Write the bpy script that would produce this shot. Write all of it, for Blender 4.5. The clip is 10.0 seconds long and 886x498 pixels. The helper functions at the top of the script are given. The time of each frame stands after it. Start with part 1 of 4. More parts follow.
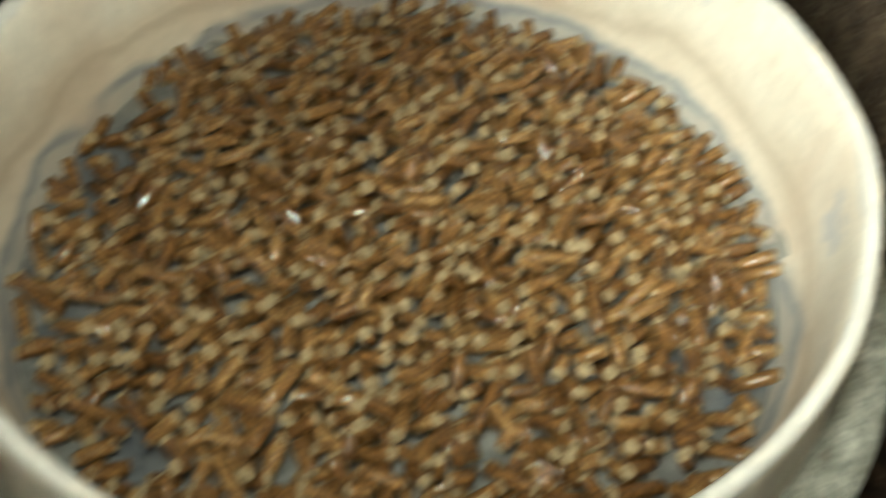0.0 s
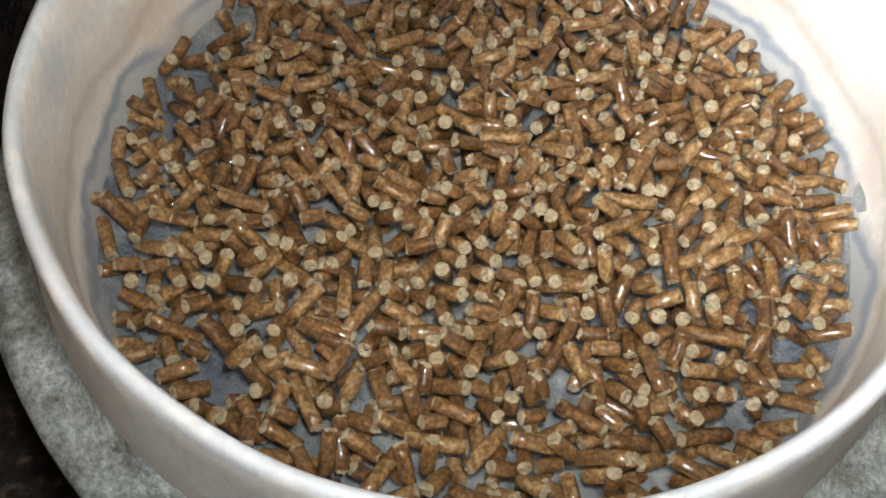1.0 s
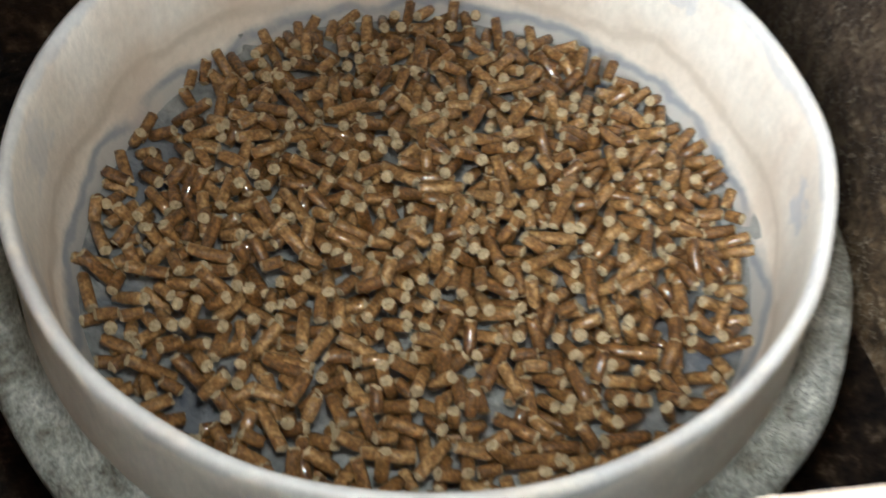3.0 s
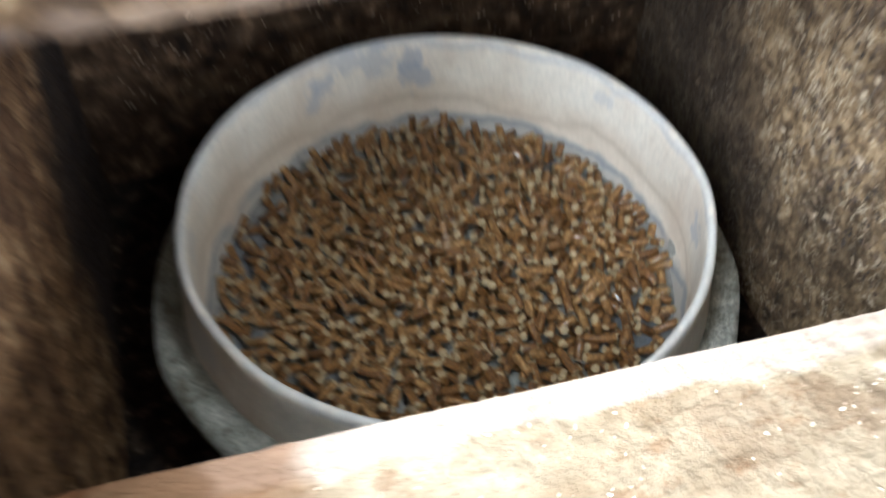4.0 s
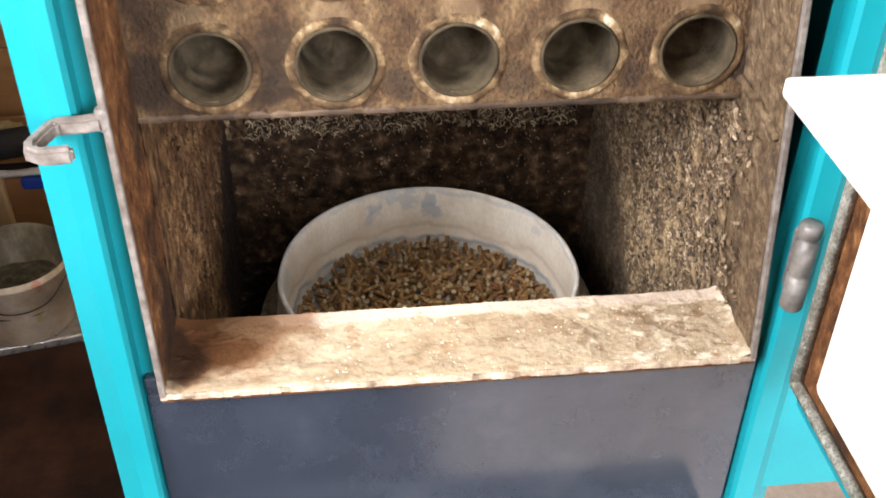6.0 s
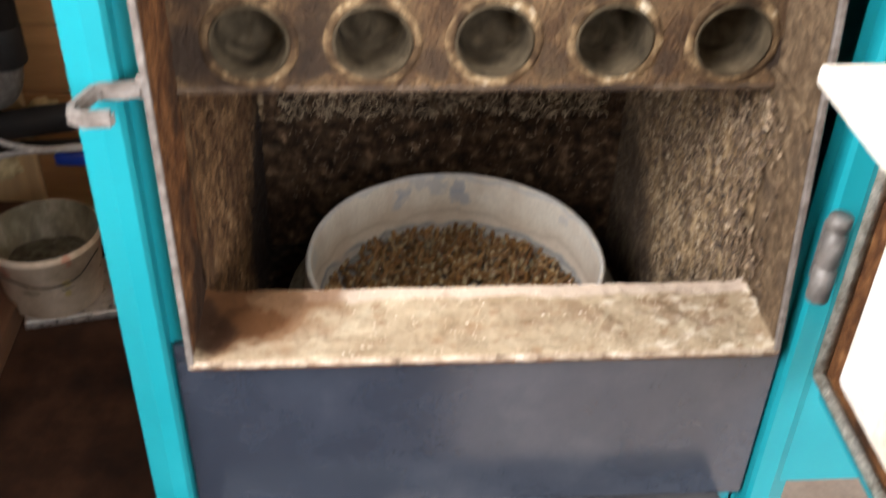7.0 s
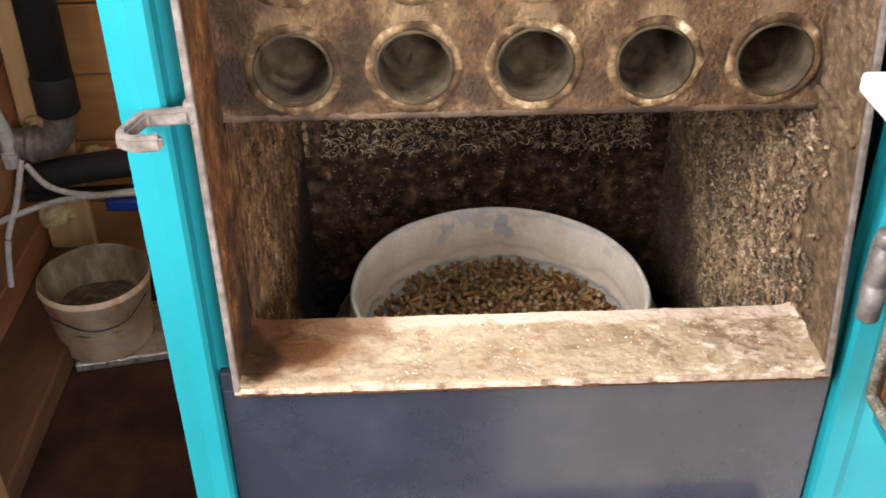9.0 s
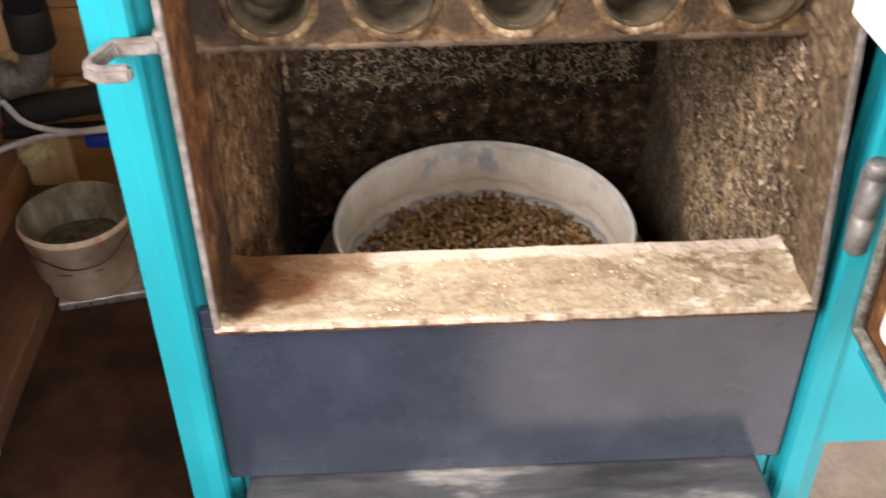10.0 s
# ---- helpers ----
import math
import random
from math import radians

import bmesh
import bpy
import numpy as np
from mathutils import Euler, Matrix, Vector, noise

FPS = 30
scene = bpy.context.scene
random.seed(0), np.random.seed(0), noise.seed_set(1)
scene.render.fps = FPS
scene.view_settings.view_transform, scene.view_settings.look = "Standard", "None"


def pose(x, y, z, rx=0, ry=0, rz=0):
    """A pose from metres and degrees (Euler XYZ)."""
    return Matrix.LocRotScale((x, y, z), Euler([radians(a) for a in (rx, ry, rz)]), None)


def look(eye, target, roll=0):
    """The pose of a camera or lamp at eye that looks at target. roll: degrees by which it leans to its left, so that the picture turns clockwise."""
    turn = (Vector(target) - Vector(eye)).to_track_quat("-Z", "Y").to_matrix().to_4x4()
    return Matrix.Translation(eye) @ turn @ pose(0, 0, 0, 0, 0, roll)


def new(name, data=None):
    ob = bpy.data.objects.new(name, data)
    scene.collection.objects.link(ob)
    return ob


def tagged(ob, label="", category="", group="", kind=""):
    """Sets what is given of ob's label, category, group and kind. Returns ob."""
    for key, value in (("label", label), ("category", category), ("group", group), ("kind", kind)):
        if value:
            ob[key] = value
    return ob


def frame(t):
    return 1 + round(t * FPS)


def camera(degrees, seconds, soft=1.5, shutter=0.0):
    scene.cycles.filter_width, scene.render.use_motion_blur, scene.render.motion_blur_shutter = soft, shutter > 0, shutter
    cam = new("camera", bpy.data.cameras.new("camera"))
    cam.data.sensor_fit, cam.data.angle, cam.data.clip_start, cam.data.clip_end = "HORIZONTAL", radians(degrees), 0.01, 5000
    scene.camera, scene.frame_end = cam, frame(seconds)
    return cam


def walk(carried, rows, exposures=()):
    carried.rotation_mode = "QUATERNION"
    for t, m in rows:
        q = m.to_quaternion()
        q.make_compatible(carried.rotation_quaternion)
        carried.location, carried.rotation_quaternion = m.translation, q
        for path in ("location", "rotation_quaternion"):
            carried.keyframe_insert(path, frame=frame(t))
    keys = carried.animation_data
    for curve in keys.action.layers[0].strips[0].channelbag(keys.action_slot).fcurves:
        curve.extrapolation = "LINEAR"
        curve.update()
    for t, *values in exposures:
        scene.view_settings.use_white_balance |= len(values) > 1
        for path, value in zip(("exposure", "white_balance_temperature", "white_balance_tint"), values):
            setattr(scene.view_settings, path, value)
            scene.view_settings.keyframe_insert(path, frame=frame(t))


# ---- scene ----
cam = camera(46.34, 10.0, soft=1.6, shutter=0.9)
SILL = 0.77  # height of the firebox sill above the floor
PATH = [
    (0.00, -0.0327, 0.0575, 0.1294, 37.38, -2.30, -8.07),
    (0.20, -0.0366, 0.0518, 0.1249, 36.20, -0.75, -5.84),
    (0.50, -0.0538, 0.0662, 0.1354, 32.49, -2.07, -4.48),
    (1.00, -0.0502, 0.0634, 0.1349, 32.77, -2.52, -4.84),
    (1.50, -0.0506, 0.0684, 0.1378, 32.70, -2.52, -5.44),
    (2.00, -0.0440, 0.0576, 0.1411, 34.78, -1.61, -6.62),
    (2.20, -0.0450, 0.0564, 0.1501, 34.82, -1.32, -7.55),
    (3.30, -0.0478, -0.0039, 0.1740, 38.43, -3.27, -8.58),
    (3.50, -0.0565, -0.0234, 0.1921, 38.99, -3.23, -9.97),
    (3.70, -0.0732, -0.0477, 0.2501, 38.77, -1.97, -12.66),
    (4.00, -0.1154, -0.1122, 0.3266, 40.99, -0.28, -14.79),
    (4.20, -0.1248, -0.1485, 0.3818, 42.68, 1.09, -15.29),
    (4.50, -0.1180, -0.2284, 0.4435, 46.14, 1.55, -12.19),
    (4.70, -0.1089, -0.2770, 0.4614, 46.88, 0.71, -9.26),
    (5.00, -0.0826, -0.3967, 0.5100, 48.72, 1.08, -5.71),
    (5.20, -0.0710, -0.4704, 0.5263, 49.88, 1.23, -4.17),
    (5.50, -0.0849, -0.5317, 0.5436, 51.45, 0.05, -5.05),
    (5.70, -0.0828, -0.5678, 0.5501, 52.67, -0.44, -6.23),
    (6.80, -0.0889, -0.5962, 0.5663, 54.22, -1.36, -4.19),
    (7.00, -0.0884, -0.5982, 0.5510, 53.40, -1.43, -3.65),
    (7.50, -0.0957, -0.6029, 0.5378, 52.57, -0.59, -1.32),
    (8.00, -0.0901, -0.6089, 0.5404, 53.17, 0.47, -1.54),
    (8.50, -0.0882, -0.6189, 0.5399, 55.03, 0.34, -2.43),
    (9.00, -0.0870, -0.6114, 0.5363, 56.15, 0.58, -1.97),
    (9.50, -0.0870, -0.6023, 0.5299, 54.13, 0.46, -1.03),
    (10.00, -0.0828, -0.6001, 0.5261, 52.64, 0.46, -2.75),
]
EXPOSURES = [(0.0, 1.46, 6000, -8), (0.2, 1.52, 5900, -5), (0.5, 1.84, 5150, 8), (2.0, 1.84, 5200, 7), (3.3, 1.2, 5300, 6), (3.7, 0.98, 5100, 6), (4.5, 0.72, 5050, 6), (5.0, 0.62, 5100, 7), (5.7, 0.72, 5750, 13), (6.8, 0.2, 5850, 13), (7.5, 0.42, 5950, 16), (10.0, 0.42, 6000, 16)]
walk(cam, [(t, pose(x, y, z + SILL, rx, ry, rz)) for t, x, y, z, rx, ry, rz in PATH], EXPOSURES)

# ---- light ----
world = bpy.data.worlds.new("world")
scene.world = world
world.use_nodes = True
sky = world.node_tree.nodes.new("ShaderNodeTexSky")
sky.sky_type, sky.sun_disc, sky.sun_elevation, sky.sun_rotation = "NISHITA", False, radians(38), radians(200)
world.node_tree.links.new(sky.outputs[0], world.node_tree.nodes["Background"].inputs[0])
world.node_tree.nodes["Background"].inputs[1].default_value = 0.1


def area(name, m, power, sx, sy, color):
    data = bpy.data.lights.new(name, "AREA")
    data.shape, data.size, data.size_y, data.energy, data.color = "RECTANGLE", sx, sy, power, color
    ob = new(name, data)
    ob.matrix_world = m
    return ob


area("west_window_daylight", pose(-0.93, -0.85, 1.80, 0, -90, 0), 84, 0.95, 1.0, (1.0, 0.95, 0.87))
area("south_window_daylight", pose(0.95, -2.22, 1.62, 90, 0, 0), 78, 1.15, 1.05, (1.0, 0.97, 0.93))
# fixed stand-in for the camera's moving torch: unseen strip lamps added over the bowl
stand_in_pose = look((-0.03, 0.105, SILL + 0.170), (0.0, 0.262, SILL - 0.20))
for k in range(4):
    led = area("torch_light", stand_in_pose @ Matrix.Translation((0.012 * (k - 1.5), 0, 0)), 0.057, 0.005, 0.046, (1.0, 0.97, 0.87))
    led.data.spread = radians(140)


# ---- materials ----
def mat(name, stops, scale=20.0, rough=0.7, metal=0.0, bump=0.3, fine=120.0, fine_mix=0.35, fine_dark=0.55, detail=6.0,
        stretch=(1, 1, 1), depth=0.004, coat=0.0, island=0.0, spec=0.5, per_object=0.0, shiny=0.0):
    """Two scales of noise: a colour ramp from the coarse one, grain and relief from the fine one."""
    m = bpy.data.materials.new(name)
    m.use_nodes = True
    nt, N, L = m.node_tree, m.node_tree.nodes, m.node_tree.links
    bsdf = N["Principled BSDF"]
    tc, mp = N.new("ShaderNodeTexCoord"), N.new("ShaderNodeMapping")
    mp.inputs["Scale"].default_value = stretch
    L.new(tc.outputs["Object"], mp.inputs[0])
    n1, n2 = N.new("ShaderNodeTexNoise"), N.new("ShaderNodeTexNoise")
    for n, s in ((n1, scale), (n2, fine)):
        L.new(mp.outputs[0], n.inputs["Vector"])
        n.inputs["Scale"].default_value, n.inputs["Detail"].default_value, n.inputs["Roughness"].default_value = s, detail, 0.62
    ramp = N.new("ShaderNodeValToRGB")
    el = ramp.color_ramp.elements
    while len(el) < len(stops):
        el.new(0.5)
    for e, (p, c) in zip(el, stops):
        e.position, e.color = p, (*c, 1)
    fac = n1.outputs["Fac"]
    if island or per_object:
        if island:
            rnd = N.new("ShaderNodeNewGeometry").outputs["Random Per Island"]
        else:
            rnd = N.new("ShaderNodeObjectInfo").outputs["Random"]
        add = N.new("ShaderNodeMath")
        add.operation = "MULTIPLY_ADD"
        add.inputs[1].default_value = island or per_object
        L.new(rnd, add.inputs[0])
        L.new(n1.outputs["Fac"], add.inputs[2])
        sub = N.new("ShaderNodeMath")
        sub.operation = "SUBTRACT"
        sub.inputs[1].default_value = 0.5 * (island or per_object)
        L.new(add.outputs[0], sub.inputs[0])
        fac = sub.outputs[0]
    L.new(fac, ramp.inputs[0])
    r2 = N.new("ShaderNodeValToRGB")
    r2.color_ramp.elements[0].position, r2.color_ramp.elements[1].position = 0.36, 0.62
    r2.color_ramp.elements[0].color = (fine_dark, fine_dark, fine_dark, 1)
    L.new(n2.outputs["Fac"], r2.inputs[0])
    mul = N.new("ShaderNodeMix")
    mul.data_type, mul.blend_type = "RGBA", "MULTIPLY"
    mul.inputs["Factor"].default_value = fine_mix
    L.new(ramp.outputs[0], mul.inputs["A"])
    L.new(r2.outputs[0], mul.inputs["B"])
    L.new(mul.outputs["Result"], bsdf.inputs["Base Color"])
    bsdf.inputs["Metallic"].default_value = metal
    bsdf.inputs["Coat Weight"].default_value = coat
    bsdf.inputs["Coat Roughness"].default_value = 0.12
    bsdf.inputs["Specular IOR Level"].default_value = spec
    rr = N.new("ShaderNodeMapRange")
    rr.inputs["To Min"].default_value, rr.inputs["To Max"].default_value = max(0.03, rough - 0.12), min(1, rough + 0.12)
    L.new(n2.outputs["Fac"], rr.inputs["Value"])
    L.new(rr.outputs[0], bsdf.inputs["Roughness"])
    if shiny:
        # one pellet in a few has a polished skin
        cut = N.new("ShaderNodeMath")
        cut.operation = "LESS_THAN"
        cut.inputs[1].default_value = shiny
        L.new(rnd, cut.inputs[0])
        L.new(cut.outputs[0], bsdf.inputs["Coat Weight"])
        bsdf.inputs["Coat Roughness"].default_value = 0.03
        bsdf.inputs["Coat IOR"].default_value = 1.42
    if bump:
        b = N.new("ShaderNodeBump")
        b.inputs["Strength"].default_value, b.inputs["Distance"].default_value = bump, depth
        L.new(n2.outputs["Fac"], b.inputs["Height"])
        L.new(b.outputs[0], bsdf.inputs["Normal"])
    m["mul"] = mul.name
    return m


def overlay(m, mask_from, color, p0, p1, where=None, noise_scale=25.0, warp=0.01, axis=2, band=None):
    """Lays stains, and at a few places painted shade, over a material. where: (centre, radius) of a warped blot; band:
    (low, high, soft) along an axis.
    """
    N, L = m.node_tree.nodes, m.node_tree.links
    bsdf = N["Principled BSDF"]
    src = bsdf.inputs["Base Color"].links[0].from_socket
    tc, nz = N.new("ShaderNodeTexCoord"), N.new("ShaderNodeTexNoise")
    nz.inputs["Scale"].default_value, nz.inputs["Detail"].default_value = noise_scale, 4
    L.new(tc.outputs["Object"], nz.inputs["Vector"])
    off = N.new("ShaderNodeVectorMath")
    off.operation = "MULTIPLY_ADD"
    off.inputs[1].default_value = (2 * warp,) * 3
    sub = N.new("ShaderNodeVectorMath")
    sub.operation = "SUBTRACT"
    sub.inputs[1].default_value = (0.5, 0.5, 0.5)
    L.new(nz.outputs["Color"], sub.inputs[0])
    L.new(sub.outputs[0], off.inputs[0])
    L.new(tc.outputs["Object"], off.inputs[2])
    if where:
        d = N.new("ShaderNodeVectorMath")
        d.operation = "DISTANCE"
        d.inputs[1].default_value = where[0]
        L.new(off.outputs[0], d.inputs[0])
        val, lo, hi = d.outputs["Value"], where[1] * 0.75, where[1] * 1.1
        mr = N.new("ShaderNodeMapRange")
        mr.inputs["From Min"].default_value, mr.inputs["From Max"].default_value = lo, hi
        mr.inputs["To Min"].default_value, mr.inputs["To Max"].default_value = p1, p0
        L.new(val, mr.inputs["Value"])
        fac = mr.outputs[0]
    else:
        sep = N.new("ShaderNodeSeparateXYZ")
        L.new(off.outputs[0], sep.inputs[0])
        ramp = N.new("ShaderNodeValToRGB")
        mr = N.new("ShaderNodeMapRange")
        a, b, s = band
        lo, hi = a - 2 * s, b + 2 * s
        mr.inputs["From Min"].default_value, mr.inputs["From Max"].default_value = lo, hi
        L.new(sep.outputs[axis], mr.inputs["Value"])
        el = ramp.color_ramp.elements
        el.new(0.5), el.new(0.6)
        for e, z, v in zip(el, (a - s, a, b, b + s), (p0, p1, p1, p0)):
            e.position, e.color = (z - lo) / (hi - lo), (v, v, v, 1)
        L.new(mr.outputs[0], ramp.inputs[0])
        fac = ramp.outputs[0]
    mix = N.new("ShaderNodeMix")
    mix.data_type = "RGBA"
    L.new(fac, mix.inputs["Factor"])
    L.new(src, mix.inputs["A"])
    mix.inputs["B"].default_value = (*color, 1)
    L.new(mix.outputs["Result"], bsdf.inputs["Base Color"])
    return m




def curls(m, color, scale, width, band):
    """Pale curled flakes: thin crooked lines between the bumps of a noise, in a level band of the wall."""
    N, L = m.node_tree.nodes, m.node_tree.links
    bsdf = N["Principled BSDF"]
    src = bsdf.inputs["Base Color"].links[0].from_socket
    tc, nz, pz = N.new("ShaderNodeTexCoord"), N.new("ShaderNodeTexNoise"), N.new("ShaderNodeTexNoise")
    for n, k in ((nz, scale), (pz, scale * 0.3)):
        n.inputs["Scale"].default_value, n.inputs["Detail"].default_value = k, 2.5
        L.new(tc.outputs["Object"], n.inputs["Vector"])
    ramp = N.new("ShaderNodeValToRGB")
    el = ramp.color_ramp.elements
    el.new(0.5), el.new(0.6)
    for e, p, v in zip(el, (0.5 - width, 0.5 - 0.4 * width, 0.5 + 0.4 * width, 0.5 + width), (0, 1, 1, 0)):
        e.position, e.color = p, (v, v, v, 1)
    L.new(nz.outputs["Fac"], ramp.inputs[0])
    sep = N.new("ShaderNodeSeparateXYZ")
    L.new(tc.outputs["Object"], sep.inputs[0])
    wob = N.new("ShaderNodeMath")
    wob.operation = "MULTIPLY_ADD"
    wob.inputs[1].default_value = 0.06
    L.new(pz.outputs["Fac"], wob.inputs[0])
    L.new(sep.outputs[2], wob.inputs[2])
    up, dn, cov = N.new("ShaderNodeMapRange"), N.new("ShaderNodeMapRange"), N.new("ShaderNodeMapRange")
    for mr, a, b in ((up, band[0] + 0.03 - band[2], band[0] + 0.03 + band[2]), (dn, band[1] + 0.03 + band[2], band[1] + 0.03 - band[2])):
        mr.inputs["From Min"].default_value, mr.inputs["From Max"].default_value = a, b
        L.new(wob.outputs[0], mr.inputs["Value"])
    cov.inputs["From Min"].default_value, cov.inputs["From Max"].default_value = 0.42, 0.56
    L.new(pz.outputs["Fac"], cov.inputs["Value"])
    fac = ramp.outputs[0]
    for q in (up, dn, cov):
        mul = N.new("ShaderNodeMath")
        mul.operation = "MULTIPLY"
        L.new(fac, mul.inputs[0])
        L.new(q.outputs[0], mul.inputs[1])
        fac = mul.outputs[0]
    mix = N.new("ShaderNodeMix")
    mix.data_type = "RGBA"
    L.new(fac, mix.inputs["Factor"])
    L.new(src, mix.inputs["A"])
    mix.inputs["B"].default_value = (*color, 1)
    L.new(mix.outputs["Result"], bsdf.inputs["Base Color"])


def patches(m, color, scale, lo, hi, amount=1.0, detail=4.0, stretch=(1, 1, 1), offset=0.0, window=None):
    """Lays ragged patches of another colour over a material; window: (axis, start, full) fades them in along an axis."""
    N, L = m.node_tree.nodes, m.node_tree.links
    bsdf = N["Principled BSDF"]
    src = bsdf.inputs["Base Color"].links[0].from_socket
    tc, mp, nz, mr = (N.new("ShaderNode" + k) for k in ("TexCoord", "Mapping", "TexNoise", "MapRange"))
    mp.inputs["Scale"].default_value, mp.inputs["Location"].default_value = stretch, (offset, offset, offset)
    nz.inputs["Scale"].default_value, nz.inputs["Detail"].default_value, nz.inputs["Roughness"].default_value = scale, detail, 0.6
    mr.inputs["From Min"].default_value, mr.inputs["From Max"].default_value, mr.inputs["To Max"].default_value = lo, hi, amount
    L.new(tc.outputs["Object"], mp.inputs[0])
    L.new(mp.outputs[0], nz.inputs["Vector"])
    value = nz.outputs["Fac"]
    if window:
        sep, ramp, add = N.new("ShaderNodeSeparateXYZ"), N.new("ShaderNodeMapRange"), N.new("ShaderNodeMath")
        L.new(tc.outputs["Object"], sep.inputs[0])
        ramp.inputs["From Min"].default_value, ramp.inputs["From Max"].default_value = window[1], window[2]
        ramp.inputs["To Min"].default_value, ramp.inputs["To Max"].default_value = -0.3, 0.0
        L.new(sep.outputs[window[0]], ramp.inputs["Value"])
        L.new(ramp.outputs[0], add.inputs[0])
        L.new(value, add.inputs[1])
        value = add.outputs[0]
    L.new(value, mr.inputs["Value"])
    mix = N.new("ShaderNodeMix")
    mix.data_type = "RGBA"
    L.new(mr.outputs[0], mix.inputs["Factor"])
    L.new(src, mix.inputs["A"])
    mix.inputs["B"].default_value = (*color, 1)
    L.new(mix.outputs["Result"], bsdf.inputs["Base Color"])


M_soot = mat("sooty_steel", [(0.24, (0.02898, 0.01017, 0.003366)), (0.43, (0.09314, 0.03597, 0.01122)), (0.58, (0.1759, 0.07507, 0.02412)), (0.76, (0.3726, 0.1877, 0.07293))], 90, 0.8, spec=0.2, bump=0.9, fine=320, fine_mix=0.6, detail=9, stretch=(1, 1, 0.7))
M_dusty = mat("dusty_collar_steel", [(0.26, (0.0459, 0.02721, 0.01378)), (0.43, (0.1148, 0.07344, 0.03904)), (0.58, (0.1912, 0.1293, 0.07174)), (0.76, (0.3519, 0.2517, 0.1492))], 95, 0.8, spec=0.2, bump=0.9, fine=330, fine_mix=0.7, fine_dark=0.45, detail=9)
M_plate = mat("sooty_tube_plate", [(0.28, (0.0334, 0.0167, 0.007084)), (0.45, (0.1032, 0.05617, 0.02409)), (0.6, (0.1973, 0.1214, 0.05525)), (0.8, (0.5161, 0.3566, 0.1841))], 34, 0.7, spec=0.3, bump=1.0, fine=330, fine_mix=0.8, fine_dark=0.4, detail=10, depth=0.005, stretch=(1, 1, 0.7))
M_flaky = mat("flaky_soot", [(0.28, (0.03904, 0.024, 0.01344)), (0.45, (0.1403, 0.0912, 0.04704)), (0.58, (0.2928, 0.198, 0.1042)), (0.76, (0.5856, 0.444, 0.2688))], 95, 0.78, bump=0.9, fine=240, fine_mix=0.5, spec=0.15)
M_streak = mat("streaked_brown_soot", [(0.34, (0.02503, 0.01089, 0.004512)), (0.46, (0.09384, 0.04692, 0.01804)), (0.57, (0.1923, 0.1056, 0.04362)), (0.7, (0.3934, 0.2598, 0.1354))], 70, 0.8, spec=0.2, bump=0.9, fine=260, fine_mix=0.55, stretch=(1, 1, 0.55))
M_dark = mat("black_soot", [(0.38, (0.007, 0.005, 0.004)), (0.56, (0.028, 0.018, 0.011)), (0.66, (0.1, 0.068, 0.04)), (0.76, (0.3, 0.24, 0.16))], 85, 0.85, bump=0.6, fine=200, spec=0.15)
M_back = mat("back_wall_soot", [(0.34, (0.0108, 0.00625, 0.00345)), (0.5, (0.0405, 0.0225, 0.0115)), (0.62, (0.108, 0.0625, 0.0322)), (0.76, (0.324, 0.2188, 0.1265))], 60, 0.8, bump=0.7, fine=180, detail=8, spec=0.15)
M_ash = mat("pale_ash_crust", [(0.28, (0.2163, 0.1471, 0.08117)), (0.43, (0.3244, 0.2477, 0.1561)), (0.57, (0.3892, 0.3087, 0.2028)), (0.72, (0.4902, 0.4235, 0.2966))], 26, 0.85, bump=0.6, fine=150, fine_mix=0.4, detail=10, spec=0.15)
M_weld = mat("ash_dusted_weld", [(0.38, (0.03277, 0.01866, 0.009408)), (0.5, (0.1037, 0.06413, 0.03058)), (0.6, (0.2622, 0.1807, 0.09408)), (0.72, (0.6773, 0.583, 0.4234))], 45, 0.75, bump=0.5, fine=330, spec=0.15)
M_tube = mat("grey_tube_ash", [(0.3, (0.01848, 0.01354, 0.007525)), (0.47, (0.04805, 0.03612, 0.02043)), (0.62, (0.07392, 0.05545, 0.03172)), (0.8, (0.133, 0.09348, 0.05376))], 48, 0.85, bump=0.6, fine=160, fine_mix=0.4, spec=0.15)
M_edge = mat("worn_steel_edge", [(0.24, (0.08, 0.06, 0.047)), (0.47, (0.16, 0.135, 0.115)), (0.72, (0.27, 0.24, 0.215))], 90, 0.6, metal=0.1, bump=0.3)
M_lintel = mat("scorched_lintel_edge", [(0.36, (0.02013, 0.009555, 0.003619)), (0.48, (0.0483, 0.02675, 0.01267)), (0.6, (0.1046, 0.06689, 0.03845)), (0.74, (0.2576, 0.1784, 0.1086))], 20, 0.65, metal=0.1, bump=0.5, fine=200)
M_teal = mat("turquoise_paint", [(0.3, (0.01, 0.215, 0.255)), (0.6, (0.014, 0.25, 0.29)), (0.8, (0.022, 0.285, 0.33))], 6, 0.38, bump=0.06, fine=900, fine_mix=0.12, depth=0.0005)
M_grey = mat("slate_grey_paint", [(0.36, (0.0219, 0.02815, 0.04066)), (0.52, (0.03128, 0.03832, 0.05318)), (0.68, (0.04848, 0.0563, 0.07194))], 7, 0.2, spec=1.0, bump=0.015, fine=500, fine_mix=0.2, depth=0.0005)
M_black = mat("black_dusty_steel", [(0.35, (0.02, 0.02, 0.022)), (0.55, (0.06, 0.06, 0.062)), (0.72, (0.3, 0.28, 0.25))], 30, 0.6, bump=0.3, stretch=(0.25, 1, 1))
